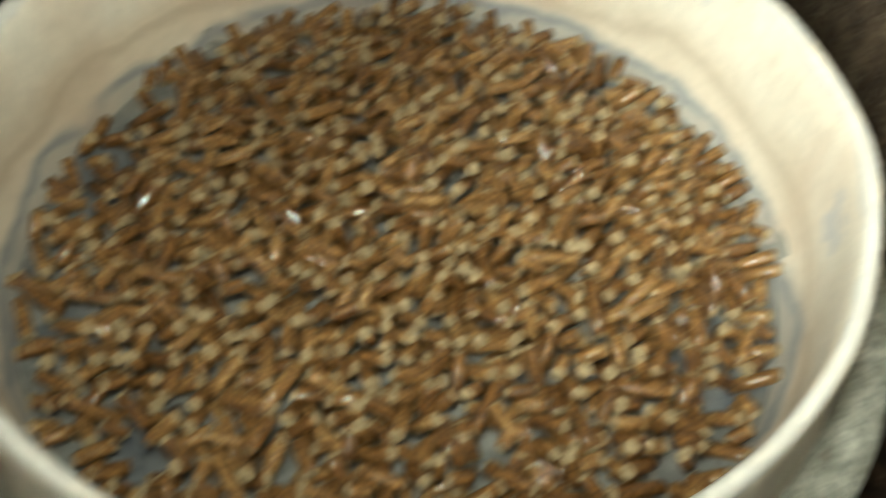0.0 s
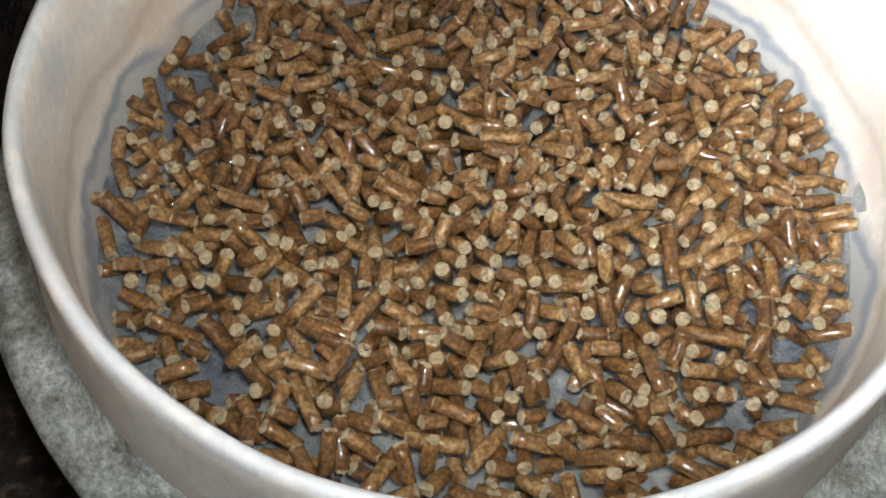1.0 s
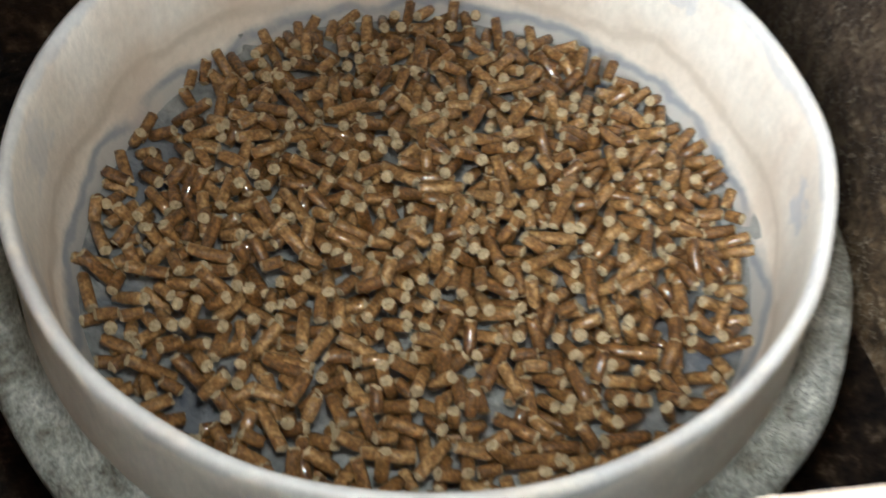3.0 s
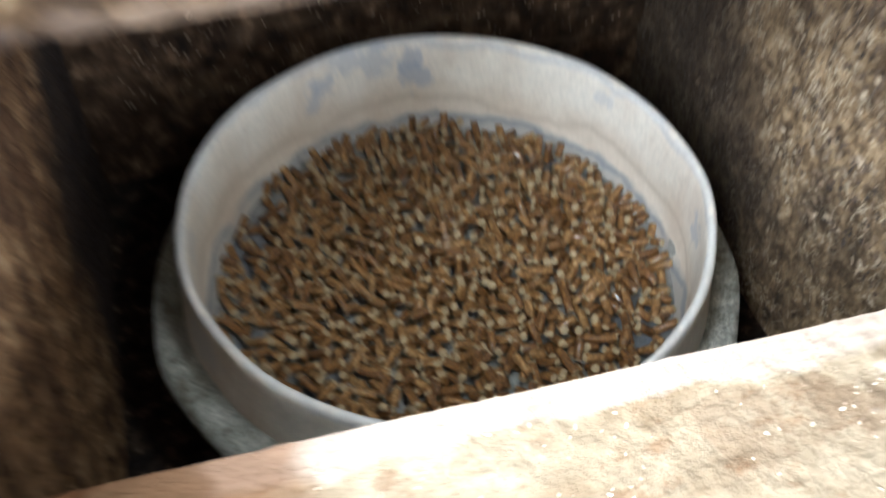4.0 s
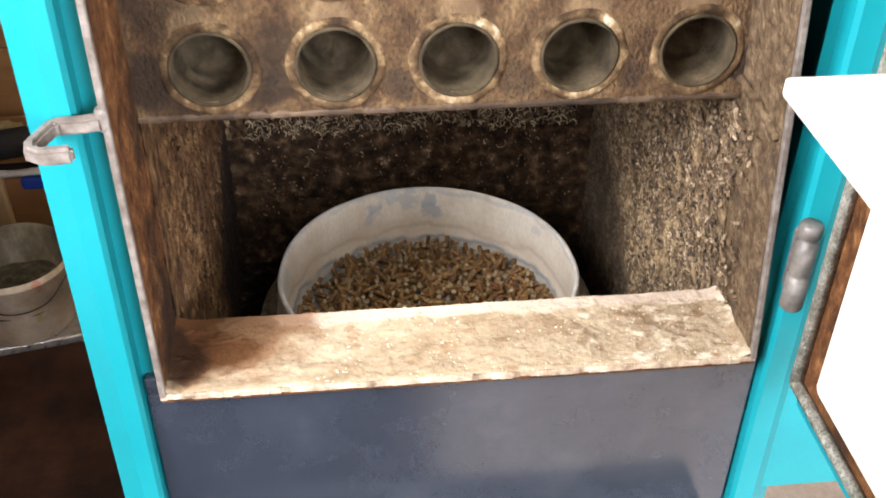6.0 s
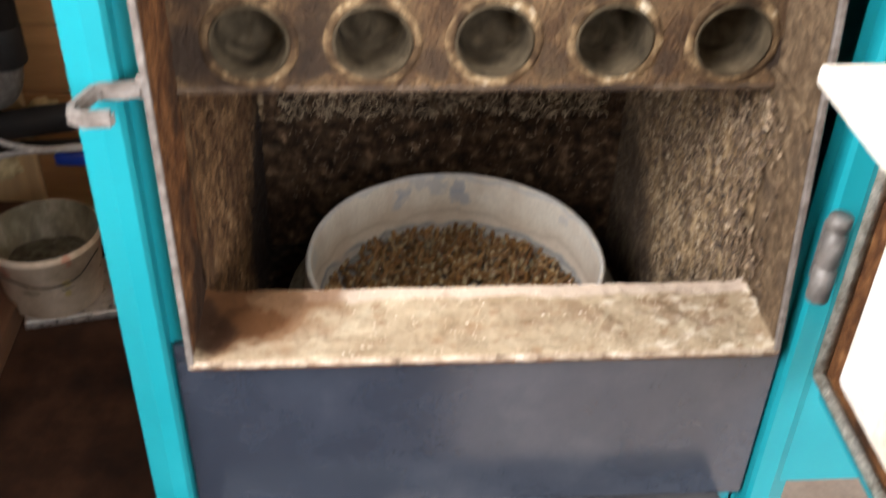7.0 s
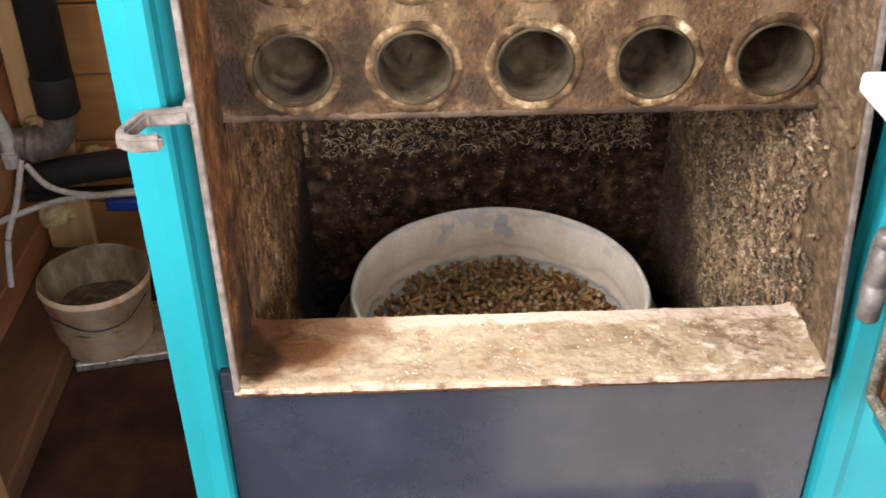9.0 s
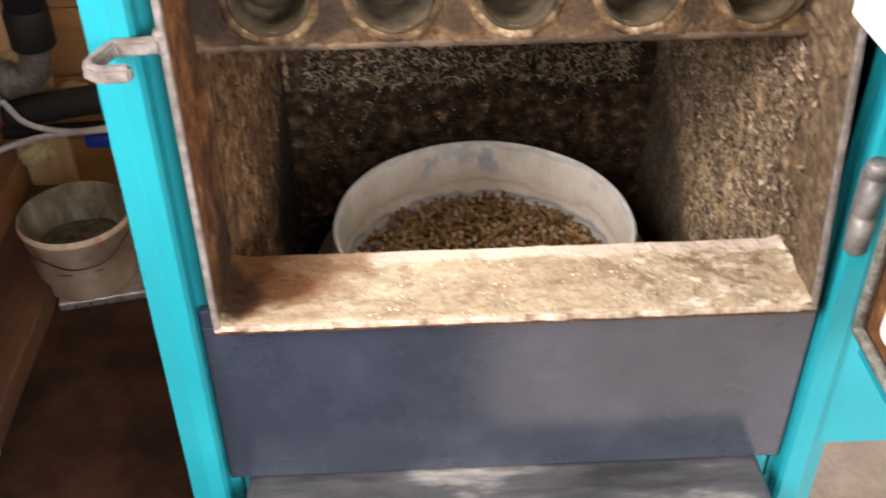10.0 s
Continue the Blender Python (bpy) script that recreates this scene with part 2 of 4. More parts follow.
M_bowl = mat("stained_white_enamel", [(0.3, (0.7, 0.5893, 0.4632)), (0.46, (0.82, 0.7319, 0.6031)), (0.66, (0.88, 0.8079, 0.6905))], 17, 0.42, bump=0.35, fine=300, fine_mix=0.4, fine_dark=0.7, stretch=(1, 1, 0.6), depth=0.0012)
M_bowlfloor = mat("grey_ash_bowl_floor", [(0.28, (0.128, 0.12, 0.108)), (0.43, (0.24, 0.228, 0.2)), (0.58, (0.336, 0.32, 0.276)), (0.76, (0.448, 0.424, 0.368))], 55, 0.65, bump=0.8, fine=300, fine_mix=0.5, detail=9)
M_flake = mat("loose_soot_flakes", [(0.2, (0.03, 0.019, 0.011)), (0.45, (0.12, 0.076, 0.042)), (0.68, (0.24, 0.165, 0.095)), (0.9, (0.46, 0.36, 0.24))], 60, 0.8, bump=0.5, fine=300, island=0.6)
M_curl = mat("curled_scale", [(0.2, (0.1181, 0.07963, 0.04463)), (0.5, (0.315, 0.2266, 0.1328)), (0.8, (0.6038, 0.4716, 0.2975))], 60, 0.75, bump=0.4, fine=300, island=0.7)
M_crumb = mat("pale_ash_crumbs", [(0.2, (0.3, 0.2, 0.12)), (0.5, (0.56, 0.43, 0.3)), (0.85, (0.8, 0.72, 0.6))], 60, 0.85, bump=0.4, fine=400, island=0.5)
M_chip = mat("chipped_ash_lip", [(0.3, (0.12, 0.08, 0.05)), (0.45, (0.4, 0.31, 0.22)), (0.6, (0.56, 0.46, 0.35)), (0.75, (0.76, 0.69, 0.58))], 60, 0.85, bump=0.5, fine=300, island=0.08, spec=0.15)
M_crust = mat("grey_ash_crust", [(0.3, (0.201, 0.1724, 0.1145)), (0.44, (0.4269, 0.4064, 0.3205)), (0.58, (0.6279, 0.6157, 0.5151)), (0.74, (0.9545, 0.9235, 0.8012))], 85, 0.7, bump=1.0, fine=420, fine_mix=0.8, fine_dark=0.4)
M_pellet = mat("compressed_wood_pellet", [(0.2, (0.07834, 0.03119, 0.007389)), (0.4, (0.1903, 0.08525, 0.02032)), (0.58, (0.3021, 0.1507, 0.04156)), (0.8, (0.4813, 0.291, 0.1108))], 260, 0.5, bump=0.8, fine=520, fine_mix=0.8, fine_dark=0.4, spec=0.25, island=0.3, depth=0.0016, shiny=1.1)
M_pellet_one = mat("compressed_wood_pellet_single", [(0.2, (0.07834, 0.03119, 0.007389)), (0.4, (0.1903, 0.08525, 0.02032)), (0.58, (0.3021, 0.1507, 0.04156)), (0.8, (0.4813, 0.291, 0.1108))], 260, 0.5, bump=0.8, fine=520, fine_mix=0.8, fine_dark=0.4, spec=0.25, per_object=0.3, depth=0.0016, shiny=1.1)
M_end = mat("broken_pellet_end", [(0.3, (0.258, 0.1784, 0.0836)), (0.5, (0.3956, 0.2946, 0.1558)), (0.7, (0.516, 0.4067, 0.2432))], 400, 0.8, bump=0.7, fine=900, depth=0.001)
M_plank = mat("reddish_pine_boards", [(0.3, (0.1404, 0.05616, 0.02122)), (0.5, (0.2808, 0.1193, 0.04641)), (0.7, (0.4352, 0.2106, 0.08619))], 7, 0.55, bump=0.2, fine=60, stretch=(1, 0.12, 1), per_object=0.25)
M_beam = mat("dusty_dark_beam", [(0.3, (0.03998, 0.01549, 0.006588)), (0.5, (0.08496, 0.03463, 0.01399)), (0.7, (0.1499, 0.06834, 0.02881))], 9, 0.75, bump=0.3, fine=70, stretch=(1, 0.15, 1))
M_plank2 = mat("golden_pine_boards", [(0.3, (0.28, 0.15, 0.06)), (0.5, (0.42, 0.26, 0.11)), (0.7, (0.55, 0.37, 0.18))], 7, 0.55, bump=0.2, fine=60, stretch=(1, 1, 0.12), per_object=0.3)
M_board = mat("orange_brown_pine_boards", [(0.3, (0.289, 0.1353, 0.0465)), (0.5, (0.442, 0.2277, 0.08525)), (0.7, (0.612, 0.3465, 0.1395))], 7, 0.6, bump=0.2, fine=60, stretch=(0.12, 1, 1), per_object=0.25)
M_floor = mat("dark_brown_floor", [(0.36, (0.0102, 0.003825, 0.0017)), (0.5, (0.0255, 0.009775, 0.00425)), (0.66, (0.051, 0.02125, 0.0102))], 7, 0.85, spec=0.2, bump=0.2, fine=80, fine_mix=0.4)
M_bucket = mat("grubby_white_plastic", [(0.3, (0.3168, 0.2255, 0.1444)), (0.5, (0.5328, 0.4168, 0.2953)), (0.7, (0.6912, 0.5739, 0.4462))], 14, 0.5, bump=0.1, fine=90, fine_mix=0.3)
M_grime = mat("grimy_bucket_lining", [(0.3, (0.07, 0.058, 0.03)), (0.5, (0.15, 0.125, 0.075)), (0.68, (0.3, 0.26, 0.19))], 22, 0.6, bump=0.2, fine=120, stretch=(1, 1, 0.5))
M_rubble = mat("wet_ash_rubble", [(0.3, (0.035, 0.028, 0.014)), (0.48, (0.09, 0.075, 0.042)), (0.62, (0.17, 0.15, 0.1)), (0.76, (0.42, 0.41, 0.38))], 60, 0.5, bump=0.9, fine=180, depth=0.01)
M_foam = mat("yellow_foam", [(0.3, (0.375, 0.275, 0.125)), (0.6, (0.575, 0.4625, 0.25)), (0.8, (0.725, 0.625, 0.3875))], 50, 0.85, bump=0.5)
M_hinge = mat("worn_dark_steel", [(0.24, (0.09, 0.08, 0.07)), (0.5, (0.17, 0.155, 0.14)), (0.76, (0.3, 0.275, 0.25))], 70, 0.45, metal=0.3, bump=0.3)
M_rubber = mat("black_foam_rubber", [(0.3, (0.006, 0.006, 0.006)), (0.6, (0.011, 0.011, 0.012)), (0.8, (0.02, 0.02, 0.02))], 30, 0.75, bump=0.2)
M_hose = mat("braided_white_hose", [(0.3, (0.312, 0.2964, 0.2808)), (0.6, (0.4524, 0.4368, 0.4134)), (0.8, (0.546, 0.5304, 0.507))], 90, 0.45, bump=0.4)
M_blue = mat("blue_plastic", [(0.3, (0.008, 0.03, 0.25)), (0.7, (0.012, 0.05, 0.36))], 20, 0.4, bump=0.05)
M_sheet = mat("dusty_floor_sheet", [(0.3, (0.351, 0.286, 0.234)), (0.5, (0.468, 0.3965, 0.338)), (0.7, (0.572, 0.507, 0.442))], 6, 0.7, bump=0.1, fine=120, fine_mix=0.35)
M_foil = mat("crumpled_foil", [(0.3, (0.5, 0.48, 0.45)), (0.7, (0.75, 0.73, 0.7))], 30, 0.3, metal=0.8, bump=0.6, fine=70)
M_insul = mat("white_ceramic_board", [(0.3, (0.6, 0.52, 0.4)), (0.5, (0.74, 0.68, 0.58)), (0.7, (0.82, 0.79, 0.73))], 12, 0.85, bump=0.4)
M_wallw = mat("pale_plaster", [(0.3, (0.42, 0.36, 0.28)), (0.7, (0.55, 0.48, 0.4))], 4, 0.85, bump=0.15)

overlay(M_bowl, None, (0.56, 0.44, 0.31), 0.0, 0.42, band=(0.080, 0.100, 0.012), warp=0.024, noise_scale=16)
overlay(M_bowl, None, (0.36, 0.26, 0.16), 0.0, 0.32, band=(0.0915, 0.0940, 0.0035), warp=0.024, noise_scale=16)
overlay(M_bowl, None, (0.40, 0.375, 0.325), 0.0, 0.8, band=(-0.1, 0.079, 0.004), warp=0.013, noise_scale=26)
overlay(M_bowl, None, (0.15, 0.175, 0.22), 0.0, 0.55, band=(0.0765, 0.0780, 0.0022), warp=0.013, noise_scale=26)
patches(M_bowl, (0.6, 0.48, 0.36), 22, 0.52, 0.7, 0.6, 6, (1, 1, 0.35), 3.0)
overlay(M_bowl, None, (0.32, 0.36, 0.42), 0.0, 0.35, band=(0.143, 0.1462, 0.003), warp=0.012, noise_scale=30)
for c, r, f in (((0.020, 0.156, 0.116), 0.013, 0.6), ((0.016, 0.156, 0.130), 0.012, 0.6), ((-0.012, 0.156, 0.133), 0.014, 0.42), ((-0.055, 0.147, 0.126), 0.011, 0.55), ((-0.060, 0.144, 0.115), 0.009, 0.5), ((-0.035, 0.152, 0.138), 0.012, 0.4), ((0.150, -0.04, 0.118), 0.010, 0.45), ((0.135, 0.08, 0.13), 0.008, 0.3), ((-0.15, -0.05, 0.12), 0.02, 0.3), ((-0.155, 0.02, 0.125), 0.015, 0.25)):
    overlay(M_bowl, None, (0.36, 0.40, 0.47), 0.0, f, where=(c, r), warp=0.016, noise_scale=95)
patches(M_ash, (0.21, 0.125, 0.065), 75, 0.56, 0.66, 0.75, 8, (0.7, 1, 1), 3.0)
patches(M_ash, (0.7, 0.62, 0.49), 75, 0.52, 0.66, 0.7, 12, (0.8, 1, 1), 9.0, (0, -0.05, 0.15))
overlay(M_ash, None, (0.5, 0.4, 0.315), 0.0, 0.75, axis=1, band=(-0.128, -0.08, 0.004), warp=0.01, noise_scale=40)
patches(M_ash, (0.1, 0.06, 0.032), 48, 0.6, 0.68, 0.4, 8, (0.8, 1, 1), 5.0, (0, -0.05, 0.1))
overlay(M_ash, None, (0.17, 0.08, 0.032), 0.0, 0.75, where=((-0.185, -0.122, SILL), 0.07), warp=0.05, noise_scale=30)
overlay(M_ash, None, (0.085, 0.036, 0.012), 0.0, 0.97, where=((-0.208, -0.132, SILL), 0.058), warp=0.03, noise_scale=45)
overlay(M_ash, None, (0.03, 0.014, 0.007), 0.0, 0.9, where=((-0.232, -0.16, SILL), 0.034), warp=0.025, noise_scale=45)
for c, r, f in (((-0.17, -0.125, SILL), 0.022, 0.8), ((0.185, -0.165, SILL), 0.013, 0.7), ((0.145, -0.14, SILL), 0.012, 0.6), ((0.105, -0.17, SILL), 0.012, 0.55), ((0.16, -0.155, SILL), 0.016, 0.55), ((-0.03, -0.132, SILL), 0.012, 0.3), ((0.085, -0.15, SILL), 0.016, 0.5), ((0.04, -0.15, SILL), 0.018, 0.4), ((0.2, -0.14, SILL), 0.012, 0.6)):
    overlay(M_ash, None, (0.15, 0.085, 0.042), 0.0, f, where=(c, r), warp=0.024, noise_scale=75)
# soot blots; the west end and the tube gaps also hold painted shade
for cx, cz, r, f in ((-0.213, 0.222, 0.026, 0.9), (0.213, 0.218, 0.014, 0.9), (-0.131, 0.213, 0.015, 0.75), (-0.044, 0.213, 0.014, 0.65), (0.043, 0.213, 0.013, 0.6), (0.13, 0.211, 0.012, 0.6), (-0.2, 0.275, 0.03, 0.6), (-0.19, 0.21, 0.03, 0.6), (-0.21, 0.33, 0.035, 0.6)):
    overlay(M_plate, None, (0.028, 0.017, 0.01), 0.0, f, where=((cx, -0.119, SILL + cz), r), warp=0.014, noise_scale=40)
for cx in (-0.18, -0.09, 0.0, 0.09, 0.17):
    overlay(M_plate, None, (0.36, 0.25, 0.14), 0.0, 0.28, where=((cx, -0.119, SILL + 0.266), 0.016), warp=0.014, noise_scale=50)
patches(M_back, (0.14, 0.09, 0.05), 40, 0.54, 0.74, 0.7, 11, (0.45, 1, 1.3), 2.0)
patches(M_plate, (0.016, 0.009, 0.005), 13, 0.54, 0.66, 0.75, 6, (1, 1, 0.7), 4.0)
patches(M_soot, (0.02, 0.011, 0.006), 20, 0.52, 0.66, 0.75, 6, (1, 1, 0.8), 1.0)
patches(M_streak, (0.05, 0.022, 0.009), 14, 0.5, 0.64, 0.7, 7, (1, 1, 0.7), 1.5)
patches(M_dusty, (0.05, 0.035, 0.024), 22, 0.54, 0.66, 0.6, 8, (1, 1, 0.9), 6.0)
patches(M_bowlfloor, (0.06, 0.066, 0.08), 45, 0.57, 0.66, 0.55, 5, (1, 1, 1), 2.0)
curls(M_flaky, (0.5, 0.4, 0.27), 120, 0.022, (SILL - 0.4, SILL + 0.3, 0.01))
# air holes: the dark of their insides painted as near-black discs
for hx, hy in ((0.105, 0.092), (-0.115, 0.044), (-0.103, -0.067), (0.017, -0.09), (-0.097, 0.079), (0.0, 0.13)):
    overlay(M_bowlfloor, None, (0.02, 0.025, 0.04), 0.0, 0.95, where=((hx, hy, 0.064), 0.0058), warp=0.0015, noise_scale=200)
for hx, hy, hr in ((-0.12, 0.06, 0.03), (-0.1, -0.075, 0.02), (0.115, -0.06, 0.025), (-0.13, -0.02, 0.015)):
    overlay(M_bowlfloor, None, (0.1, 0.11, 0.13), 0.0, 0.55, where=((hx, hy, 0.064), hr), warp=0.025, noise_scale=70)
# darker brown blots, mostly in the collar's lower and upper corners
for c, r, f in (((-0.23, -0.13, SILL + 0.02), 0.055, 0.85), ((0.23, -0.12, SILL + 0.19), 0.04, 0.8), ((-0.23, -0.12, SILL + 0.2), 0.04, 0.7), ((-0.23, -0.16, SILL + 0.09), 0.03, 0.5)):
    overlay(M_soot, None, (0.02, 0.011, 0.006), 0.0, f, where=(c, r), warp=0.035, noise_scale=35)
# darker towards the lower rear of the east chamber wall
overlay(M_flaky, None, (0.022, 0.015, 0.011), 0.0, 0.8, where=((0.226, 0.29, SILL - 0.23), 0.2), warp=0.05, noise_scale=24)
patches(M_flaky, (0.03, 0.021, 0.014), 10, 0.5, 0.64, 0.65, 7, (1, 1, 0.7), 7.0)
# near-black blot low down at the rear of the west chamber wall
overlay(M_streak, None, (0.014, 0.01, 0.008), 0.0, 0.9, where=((-0.226, 0.3, SILL - 0.22), 0.19), warp=0.05, noise_scale=22)
overlay(M_bucket, None, (0.48, 0.15, 0.08), 0.0, 0.7, where=((-0.055, -0.083, 0.118), 0.016), warp=0.02, noise_scale=60)
overlay(M_bucket, None, (0.48, 0.15, 0.08), 0.0, 0.6, where=((0.06, -0.083, 0.14), 0.014), warp=0.02, noise_scale=60)
overlay(M_bucket, None, (0.5, 0.38, 0.08), 0.0, 0.7, where=((0.052, -0.085, 0.06), 0.009), warp=0.008, noise_scale=40)
overlay(M_bucket, None, (0.5, 0.38, 0.08), 0.0, 0.7, where=((0.05, -0.083, 0.085), 0.009), warp=0.008, noise_scale=40)

# ---- building helpers ----
def root_of(ob):
    while ob.parent:
        ob = ob.parent
    return ob


def thing(name, loc, label, category, kind="", group=""):
    ob = new(name)
    ob.location = loc
    ob.empty_display_size = 0.05
    return tagged(ob, label, category, group, kind)


def part(name, bm, material, parent, label="", smooth=False, recalc=True):
    """Links a bmesh, given in world coordinates, as one mesh under a thing or a part."""
    mesh = bpy.data.meshes.new(name)
    if recalc:
        bmesh.ops.recalc_face_normals(bm, faces=bm.faces)
    if parent is not None:
        bmesh.ops.translate(bm, vec=-root_of(parent).location, verts=bm.verts)
    if smooth:
        for f in bm.faces:
            f.smooth = True
    bm.to_mesh(mesh)
    bm.free()
    for m in material if isinstance(material, (list, tuple)) else (material,):
        mesh.materials.append(m)
    ob = new(name, mesh)
    ob.parent = parent
    return tagged(ob, label)


def box(lo, hi, bevel=0.0, bm=None, seg=2):
    bm = bm or bmesh.new()
    lo, hi = Vector(lo), Vector(hi)
    r = bmesh.ops.create_cube(bm, size=1.0, matrix=Matrix.Translation((lo + hi) / 2) @ Matrix.Diagonal((*(hi - lo), 1)))
    if bevel:
        vs = set(r["verts"])
        bmesh.ops.bevel(bm, geom=[e for e in bm.edges if e.verts[0] in vs and e.verts[1] in vs], offset=bevel, segments=seg, affect="EDGES", profile=0.5)
    return bm


def sheet(o, u, v, nu, nv, height=None, bm=None):
    """A grid from o along u and v, pushed along its normal by height(point)."""
    bm = bm or bmesh.new()
    o, u, v = Vector(o), Vector(u), Vector(v)
    n = u.cross(v).normalized()
    g = []
    for j in range(nv + 1):
        row = []
        for i in range(nu + 1):
            p = o + u * (i / nu) + v * (j / nv)
            row.append(bm.verts.new(p + n * (height(p, i / nu, j / nv) if height else 0)))
        g.append(row)
    for j in range(nv):
        for i in range(nu):
            bm.faces.new((g[j][i], g[j][i + 1], g[j + 1][i + 1], g[j + 1][i]))
    return bm


def lathe(profile, centre, seg=64, bm=None, wob=0.0, cap=False):
    bm = bm or bmesh.new()
    rings = []
    for k, (r, z) in enumerate(profile):
        ring = []
        for i in range(seg):
            a = 2 * math.pi * i / seg
            p = Vector((math.cos(a), math.sin(a), 0))
            w = wob * noise.noise(Vector((3 * p.x + 7, 3 * p.y, 9 * z))) if wob else 0
            ring.append(bm.verts.new((centre[0] + (r + w) * p.x, centre[1] + (r + w) * p.y, centre[2] + z + 0.6 * w)))
        rings.append(ring)
    for a, b in zip(rings, rings[1:]):
        for i in range(seg):
            bm.faces.new((a[i], a[(i + 1) % seg], b[(i + 1) % seg], b[i]))
    if cap:
        bm.faces.new(rings[-1])
        bm.faces.new(rings[0][::-1])
    return bm


def tube(points, r, seg=10, bm=None, cap=True, rfun=None):
    """A round rod along points."""
    bm = bm or bmesh.new()
    pts = [Vector(p) for p in points]
    rings, up = [], Vector((0.13, 0.21, 0.97))
    for i, p in enumerate(pts):
        d = (pts[min(i + 1, len(pts) - 1)] - pts[max(i - 1, 0)]).normalized()
        a = d.cross(up)
        if a.length < 0.1:
            a = d.cross(Vector((1, 0, 0)))
        a.normalize()
        b = d.cross(a)
        rr = rfun(i) if rfun else r
        rings.append([bm.verts.new(p + (a * math.cos(t) + b * math.sin(t)) * rr) for t in (2 * math.pi * k / seg for k in range(seg))])
    for x, y in zip(rings, rings[1:]):
        for k in range(seg):
            bm.faces.new((x[k], x[(k + 1) % seg], y[(k + 1) % seg], y[k]))
    if cap:
        bm.faces.new(rings[0][::-1])
        bm.faces.new(rings[-1])
    return bm


def spline(ctrl, n=8):
    """Smooth points through control points."""
    c = [Vector(p) for p in ctrl]
    c = [2 * c[0] - c[1]] + c + [2 * c[-1] - c[-2]]
    out = []
    for i in range(1, len(c) - 2):
        for k in range(n):
            t = k / n
            out.append(0.5 * (2 * c[i] + (c[i + 1] - c[i - 1]) * t + (2 * c[i - 1] - 5 * c[i] + 4 * c[i + 1] - c[i + 2]) * t * t
                              + (3 * c[i] - c[i - 1] - 3 * c[i + 1] + c[i + 2]) * t ** 3))
    return out + [c[-2]]


def bar(points, wide, tall, bm=None):
    """A flat bar along points in a level plane."""
    bm = bm or bmesh.new()
    pts = [Vector(p) for p in points]
    rings = []
    for i, p in enumerate(pts):
        d = (pts[min(i + 1, len(pts) - 1)] - pts[max(i - 1, 0)]).normalized()
        s = d.cross(Vector((0, 0, 1))).normalized()
        rings.append([bm.verts.new(p + s * (a * wide / 2) + Vector((0, 0, b * tall / 2))) for a, b in ((-1, -1), (1, -1), (1, 1), (-1, 1))])
    for x, y in zip(rings, rings[1:]):
        for k in range(4):
            bm.faces.new((x[k], x[(k + 1) % 4], y[(k + 1) % 4], y[k]))
    bm.faces.new(rings[0][::-1])
    bm.faces.new(rings[-1])
    bmesh.ops.recalc_face_normals(bm, faces=bm.faces)
    bmesh.ops.bevel(bm, geom=[e for e in bm.edges if e.calc_face_angle(0) > 0.9], offset=0.0022, segments=2, affect="EDGES")
    return bm


def folded(profile, z0, z1, thick=0.0018):
    """Folded sheet metal: a plan profile drawn up from z0 to z1, with thickness on its left-hand side."""
    bm = bmesh.new()
    p = [Vector((x, y, 0)) for x, y in profile]
    q = []
    for i, c in enumerate(p):
        d0, d1 = (c - p[max(i - 1, 0)]), (p[min(i + 1, len(p) - 1)] - c)
        d = ((d0.normalized() if d0.length else d1.normalized()) + (d1.normalized() if d1.length else d0.normalized())).normalized()
        q.append(c + Vector((-d.y, d.x, 0)) * thick)
    loop = p + q[::-1]
    a = [bm.verts.new((v.x, v.y, z0)) for v in loop]
    b = [bm.verts.new((v.x, v.y, z1)) for v in loop]
    n = len(loop)
    for i in range(n):
        bm.faces.new((a[i], a[(i + 1) % n], b[(i + 1) % n], b[i]))
    for i in range(len(p) - 1):
        for r in (a, b):
            bm.faces.new((r[i], r[i + 1], r[n - 2 - i], r[n - 1 - i]))
    return bm


def rough(amp, freq, seed=0.0, octaves=3):
    def height(p, u, v):
        return amp * noise.fractal(Vector((p.x * freq + seed, p.y * freq, p.z * freq)), 1.0, 2.0, octaves)
    return height


def flakes(amp, freq, seed=0.0):
    """Curled flakes of soot: sharp small plates standing off a rough wall."""
    def height(p, u, v):
        q = Vector((p.x * freq + seed, p.y * freq, p.z * freq))
        return amp * (abs(noise.noise(q)) * 1.6 + 0.5 * noise.fractal(q * 0.3, 1.0, 2.0, 2)) - 0.5 * amp
    return height


S = SILL
# ---- room ----
X0, X1, Y0, Y1, TOP = -0.90, 1.7, -2.2, 1.33, 2.4
floor = part("floor", box((X0, Y0, -0.05), (X1, Y1, 0.0)), M_floor, None)
tagged(floor, "dark brown worn boiler-room floor", "floor", kind="structure")
ceiling = part("ceiling", box((X0 - 0.1, Y0 - 0.1, TOP), (X1 + 0.1, Y1 + 0.1, TOP + 0.05)), M_wallw, None)
tagged(ceiling, "pale plain boiler-room ceiling", "ceiling", kind="structure")
wall_east = part("wall_east", box((X1, Y0 - 0.1, 0), (X1 + 0.1, Y1 + 0.1, TOP)), M_wallw, None)
tagged(wall_east, "pale plain plastered wall", "wall", kind="structure")


def wall_with_window(name, axis, c0, c1, a0, a1, w0, w1, z0, z1, material, label):
    bm = bmesh.new()
    for lo, hi, p, q in ((a0, w0, 0, TOP), (w1, a1, 0, TOP), (w0, w1, 0, z0), (w0, w1, z1, TOP)):
        box((c0, lo, p) if axis == "x" else (lo, c0, p), (c1, hi, q) if axis == "x" else (hi, c1, q), bm=bm)
    return tagged(part(name, bm, material, None), label, "wall", kind="structure")


